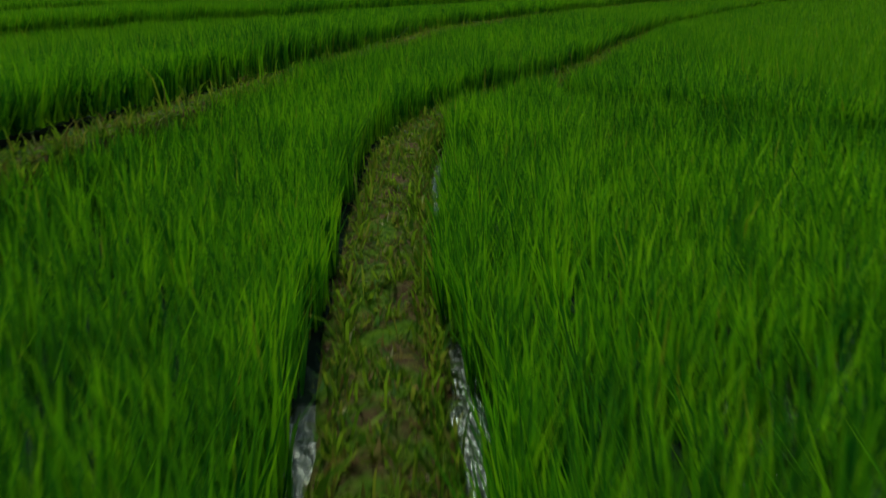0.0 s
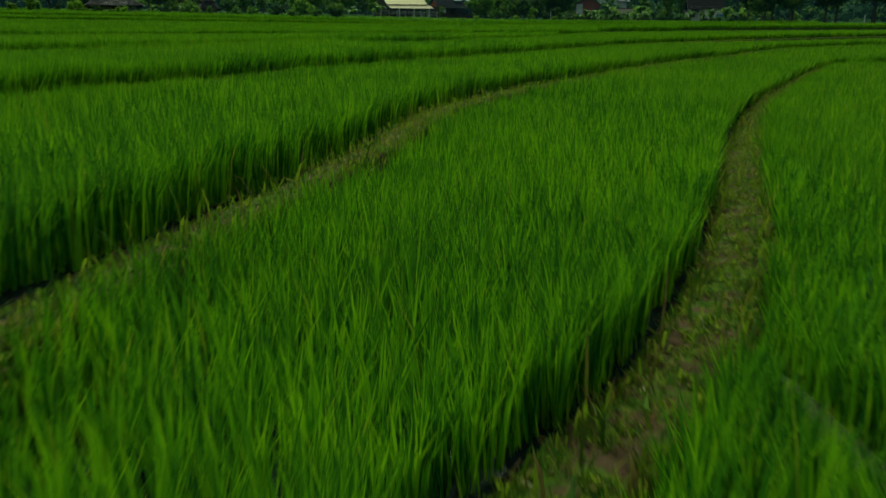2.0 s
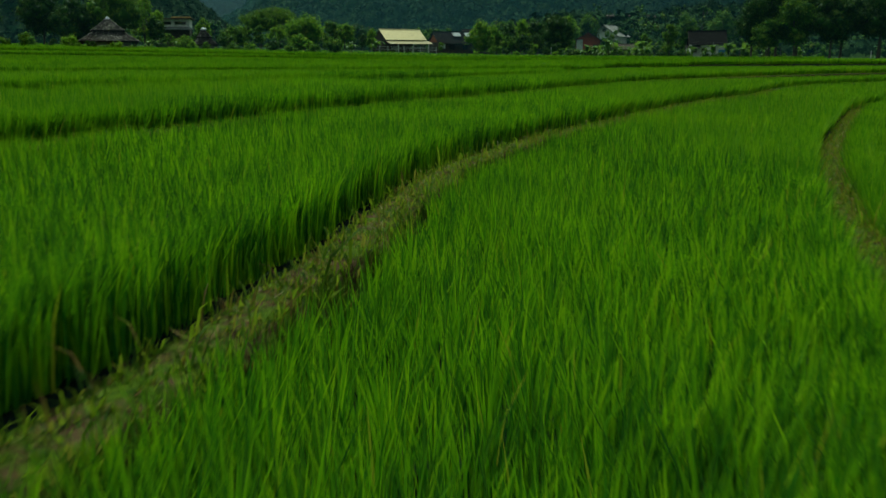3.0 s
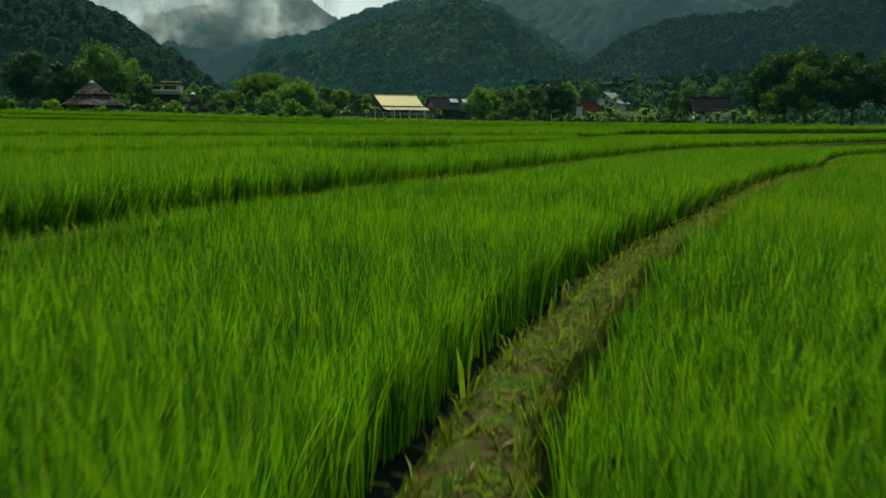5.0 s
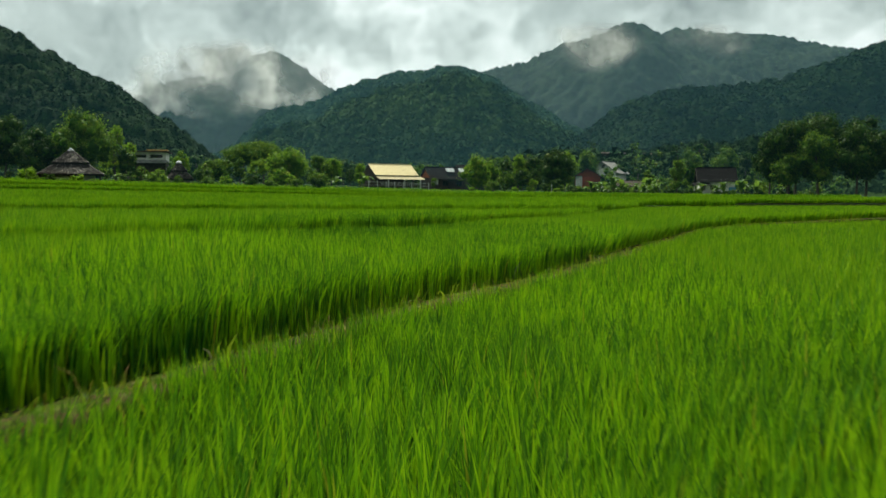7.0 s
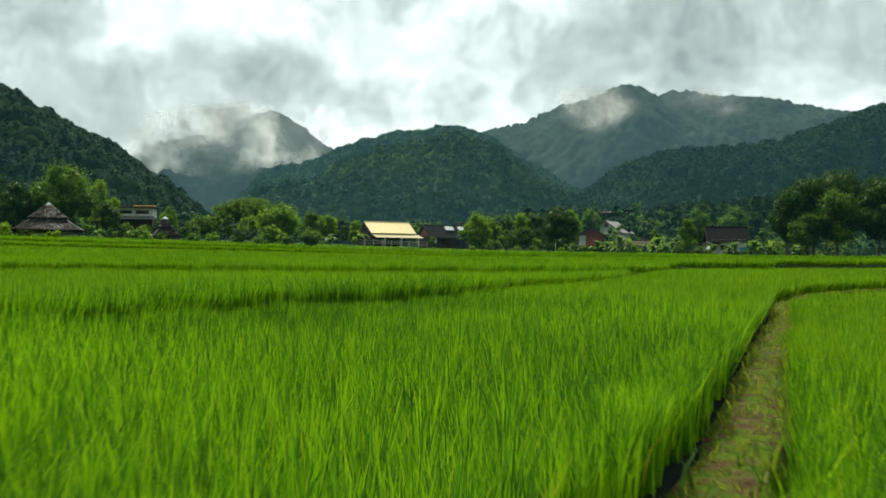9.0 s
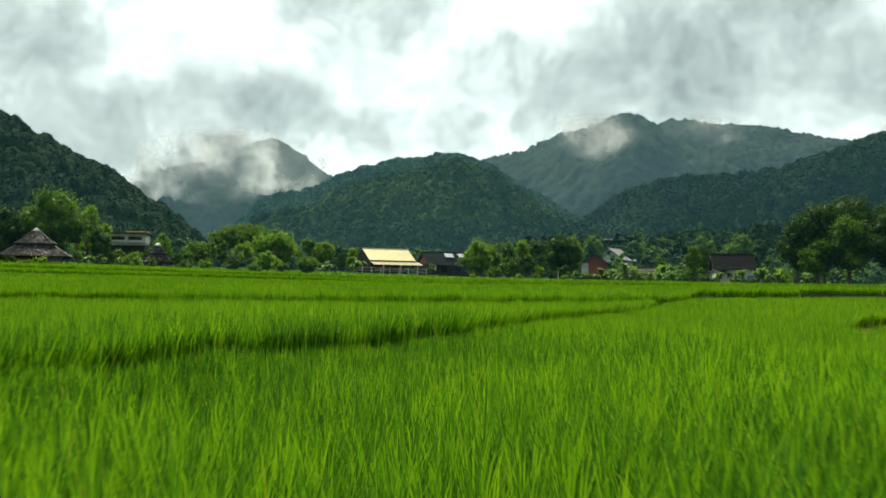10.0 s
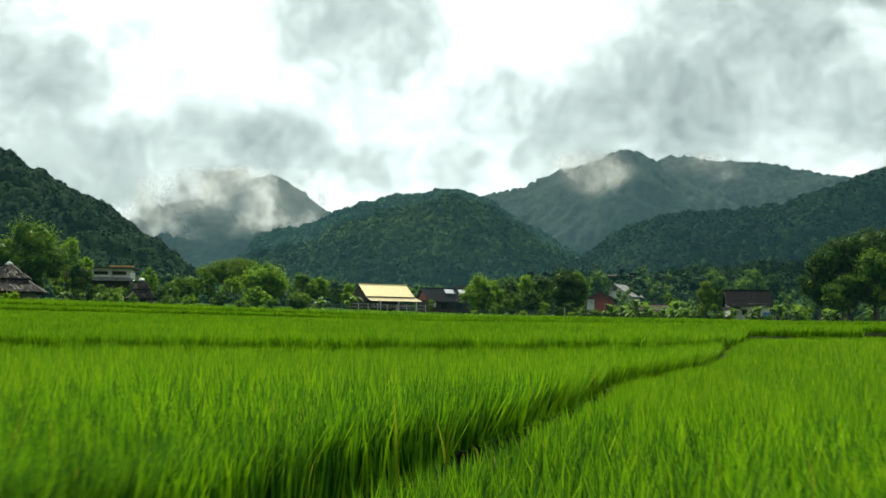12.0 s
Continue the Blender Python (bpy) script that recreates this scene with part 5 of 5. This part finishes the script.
# two dark-roofed houses beside the barn
h = gable_house(-10.6, 247.5, 28, 9.6, 6.4, 2.9, 5.4, 0.6, DARK_TILE, DARK_WOOD, RUST_GABLE, "dark-roofed wooden house with an orange gable")
for px in (-0.4, 2.9):
    p = part("roof_sheet", slab([(px, -0.75, 5.02), (px + 2.1, -0.75, 5.02), (px + 2.1, -1.85, 4.16), (px, -1.85, 4.16)], 0.03), PALE_TIN, h, "pale translucent roof sheet")
    p.location.z = 0.16
window(h, -1.5, -3.28, 1.0, 1.4, 1.1)
window(h, 2.0, -3.28, 1.0, 1.4, 1.1)
part("wall_panel", a_box(-4.9, -3.36, 1.3, -3.4, -3.28, 2.5), WHITE_WALL, h)
h = gable_house(-3.6, 257, 20, 9.0, 6.0, 3.2, 6.2, 0.6, BROWN_TILE, DARK_WOOD, DARK_WOOD, "brown-roofed wooden house behind the barns")
window(h, -1.5, -3.08, 1.2, 1.4, 1.1)

# the red gable and the pale house behind it
h = gable_house(24.4, 260.5, 84, 7.0, 6.0, 4.1, 5.9, 1.0, DARK_TILE, RED_WALL, RED_WALL, "small house with a red gable wall and dark roof")
part("wall_panel", a_box(-3.62, 1.3, 0.1, -3.54, 2.9, 4.0), WHITE_WALL, h, "white painted bay of the front wall")
part("door", a_box(-3.6, -2.8, 0.1, -3.5, -1.3, 2.7), DARK_WOOD, h)
h = gable_house(33.6, 292, 62, 8.0, 7.6, 4.8, 7.4, 1.1, GREY_WALL, WHITE_WALL, WHITE_WALL, "pale two-storey house with a grey metal roof")
window(h, -4.08, 0.0, 5.6, 1.0, 0.9, -90)
window(h, -4.08, 0.0, 2.4, 1.6, 1.1, -90)
h = gable_house(30.6, 232, 8, 6.2, 4.0, 1.9, 2.9, 0.4, BROWN_TILE, GREY_WALL, GREY_WALL, "low shed with a brown weathered roof")

# the house among the bananas
h = gable_house(46.6, 222, -6, 6.9, 5.6, 3.4, 5.9, 0.6, DARK_TILE, WHITE_WALL, DARK_WOOD, "white-walled house with a steep dark tiled roof")
for px in (-2.9, -0.9, 1.1):
    window(h, px, -2.88, 1.3, 0.9, 1.0)
part("porch_roof", corrugated((-4.9, -2.9, 2.75), (-1.6, -2.9, 2.75), (-1.6, -4.4, 2.1), (-4.9, -4.4, 2.1), 10, 0.04, 0.04), DARK_TILE, h)
for px in (-4.7, -1.8):
    part("post", a_box(px - 0.08, -4.3, 0, px + 0.08, -4.14, 2.12), POST_PAINT, h)
part("sheet", a_box(2.2, -3.1, 0.2, 3.6, -3.0, 1.8), BLUE_SHEET, h, "blue sheet hung on the wall")


def hut(x, y, turn, half, tall_, label):
    """A hut under two tiers of steep thatch with a pale cap."""
    ob = thing("thatched_hut", (x, y, land_at(x, y) - 0.1), turn, label, "hut", "thatched huts")

    def tier(r0, z0, r1, z1, sag):
        bm = bmesh.new()
        rings = []
        steps = 6
        for i in range(steps + 1):
            s = i / steps
            rr, zz = r0 + (r1 - r0) * s, z0 + (z1 - z0) * s - sag * math.sin(math.pi * s)
            ring = []
            for k in range(32):
                a = 2 * math.pi * k / 32
                q = 1 / max(abs(math.cos(a)), abs(math.sin(a)))
                q = 1 + (q - 1) * 0.8
                ring.append(bm.verts.new((rr * q * math.cos(a), rr * q * math.sin(a), zz + 0.05 * noise.noise((a * 3, zz * 2, half)))))
            rings.append(ring)
        under = [bm.verts.new((v.co.x * 0.97, v.co.y * 0.97, v.co.z - 0.22)) for v in rings[0]]
        rings.insert(0, under)
        for p, q in zip(rings, rings[1:]):
            for k in range(32):
                bm.faces.new((p[k], p[(k + 1) % 32], q[(k + 1) % 32], q[k]))
        bm.faces.new(under[::-1])
        bm.faces.new(rings[-1])
        return bm

    part("lower_roof", tier(half, tall_ * 0.24, half * 0.42, tall_ * 0.60, 0.15), THATCH, ob)
    part("upper_roof", tier(half * 0.56, tall_ * 0.57, 0.14, tall_ * 0.97, 0.12), THATCH, ob)
    r = np.random.default_rng(int(half * 10))
    for r0, z0, r1, z1, n in ((half, tall_ * 0.24, half * 0.42, tall_ * 0.60, 900), (half * 0.56, tall_ * 0.57, 0.14, tall_ * 0.97, 420)):
        a = r.uniform(0, 2 * math.pi, n)
        q = 1 + (1 / np.maximum(np.abs(np.cos(a)), np.abs(np.sin(a))) - 1) * 0.8
        s = r.uniform(-0.06, 0.9, n)
        e = s + r.uniform(0.10, 0.22, n)
        lift, w = r.uniform(0.02, 0.11, n), r.uniform(0.03, 0.09, n)
        rows = []
        for k, up in ((s, lift), (e, 0.3 * lift)):
            rr, zz = (r0 + (r1 - r0) * k) * q, z0 + (z1 - z0) * k - 0.10 * np.sin(math.pi * np.clip(k, 0, 1)) + up
            for side in (-1, 1):
                rows.append(np.stack([rr * np.cos(a) - side * w * np.sin(a), rr * np.sin(a) + side * w * np.cos(a), zz], 1))
        strands = np.stack([rows[0], rows[1], rows[3], rows[2]], 1).reshape(-1, 3)
        part("straw", mesh_of("straw", strands, [np.arange(4 * n).reshape(-1, 4)], STRAW), None, ob)
    part("roof_cap", tier(0.5, tall_ * 0.92, 0.05, tall_ * 1.0, 0.0), PALE_TIN, ob, "pale metal cap on the thatch")
    part("wall", a_box(-half * 0.7, -half * 0.7, 0, half * 0.7, half * 0.7, tall_ * 0.28), GREY_WALL, ob)
    for sx in (-1, 1):
        for sy in (-1, 1):
            part("post", tube([(sx * half * 0.85, sy * half * 0.85, 0), (sx * half * 0.85, sy * half * 0.85, tall_ * 0.26)], [0.09, 0.08], 7), DARK_WOOD, ob)
    part("door", a_box(-0.5, -half * 0.7 - 0.05, 0, 0.5, -half * 0.7, 1.1, bevel=0.01), DARK_WOOD, ob)
    return ob


hut(-66.0, 170.5, 24, 5.0, 5.5, "brown thatched hut with a two-tiered roof beside the rice")
hut(-57.4, 196, 30, 2.4, 4.4, "small dark thatched hut with a two-tiered roof")


def flat_house(x, y, turn):
    ob = thing("house", (x, y, land_at(x, y) - 0.1), turn, "white upper-storey house with flat dark eaves and long windows", "house", "village houses")
    part("ground_floor", a_box(-3.4, -2.6, 0, 3.4, 2.6, 3.9), DARK_WOOD, ob)
    part("skirt_roof", slab([(-4.4, -3.9, 3.85), (4.4, -3.9, 3.85), (3.5, -2.5, 4.5), (-3.5, -2.5, 4.5)], 0.1), GREY_TIN, ob)
    part("upper_floor", a_box(-3.5, -2.4, 4.3, 3.5, 2.6, 6.0), WHITE_WALL, ob)
    part("roof", a_box(-4.1, -3.2, 6.0, 4.1, 3.2, 6.22), BROWN_TILE, ob)
    part("roof_crest", a_box(-0.4, -1.2, 6.222, 3.6, 1.0, 6.6, bevel=0.1), OCHRE, ob, "ochre ridge tiles")
    window(ob, -1.5, -2.41, 4.95, 2.3, 0.5)
    window(ob, 1.6, -2.41, 4.95, 2.3, 0.5)
    return ob


flat_house(-68.4, 211, 12)

# sheds on the rising ground beyond
for x, y, turn, size in ((53.5, 402, 8, 1.9), (46.0, 396, -12, 1.3), (62.0, 392, 20, 1.2)):
    ob = thing("shed", (x, y, land_at(x, y) - 0.1), turn, "small shed with a pale metal roof on the rising ground", "shed", "sheds on the slope")
    part("wall", a_box(-size, -1.6, 0, size, 1.6, 2.2), DARK_WOOD, ob)
    part("roof", corrugated((-size - 0.4, 1.9, 3.0), (size + 0.4, 1.9, 3.0), (size + 0.4, -2.1, 2.2), (-size - 0.4, -2.1, 2.2), 16, 0.05, 0.05), BROWN_TILE if size < 2 else GREY_TIN, ob)

# pale marker posts at the field's edge
for x, y in ((11.8, 207.5), (58.0, 160.0), (-20.5, 214.0)):
    ob = thing("post", (x, y, land_at(x, y) - 0.1), 0, "pale concrete post at the field's edge", "post", "posts along the field")
    part("shaft", a_box(-0.06, -0.06, 0, 0.06, 0.06, 1.9), POST_PAINT, ob)
    part("cap", a_box(-0.08, -0.08, 1.9, 0.08, 0.08, 1.95), POST_PAINT, ob)

# grass and vegetables between the rice and the village
n = 30000
x, y = rng.uniform(-100, 84, n), rng.uniform(152, 215, n)
keep = (y > 158 + 5 * np.sin(x * 0.09) - 0.09 * x) & (np.abs(x) < 0.6 * y)
x, y = x[keep], y[keep]
size = rng.uniform(0.12, 0.42, len(x)) * (1 + 0.7 * np.sin(x * 0.6 + np.sin(y * 0.5)) ** 2)
v, fs = blades(x, y, land(x, y) - 0.02, size, 0.14 * rng.uniform(0.7, 1.4, len(x)), 0.7, 2)
tagged(new("grass", mesh_of("grass", v, fs, RICE)), "rough green grass between the rice and the village", "grass", kind="stuff")
n = 900
px, py = rng.uniform(14, 62, n), rng.choice(np.arange(160, 178, 1.6), n) + rng.normal(0, 0.2, n)
centres = np.stack([px, py, land(px, py) + 0.2], 1)
v, fs = leaf_cloud(centres, rng.uniform(0.2, 0.42, n), 16000, 0.24, rng)
tagged(new("vegetables", mesh_of("vegetables", v, fs, CROWN_LIGHT)), "rows of low leafy green vegetables beside the rice", "vegetables", kind="stuff")
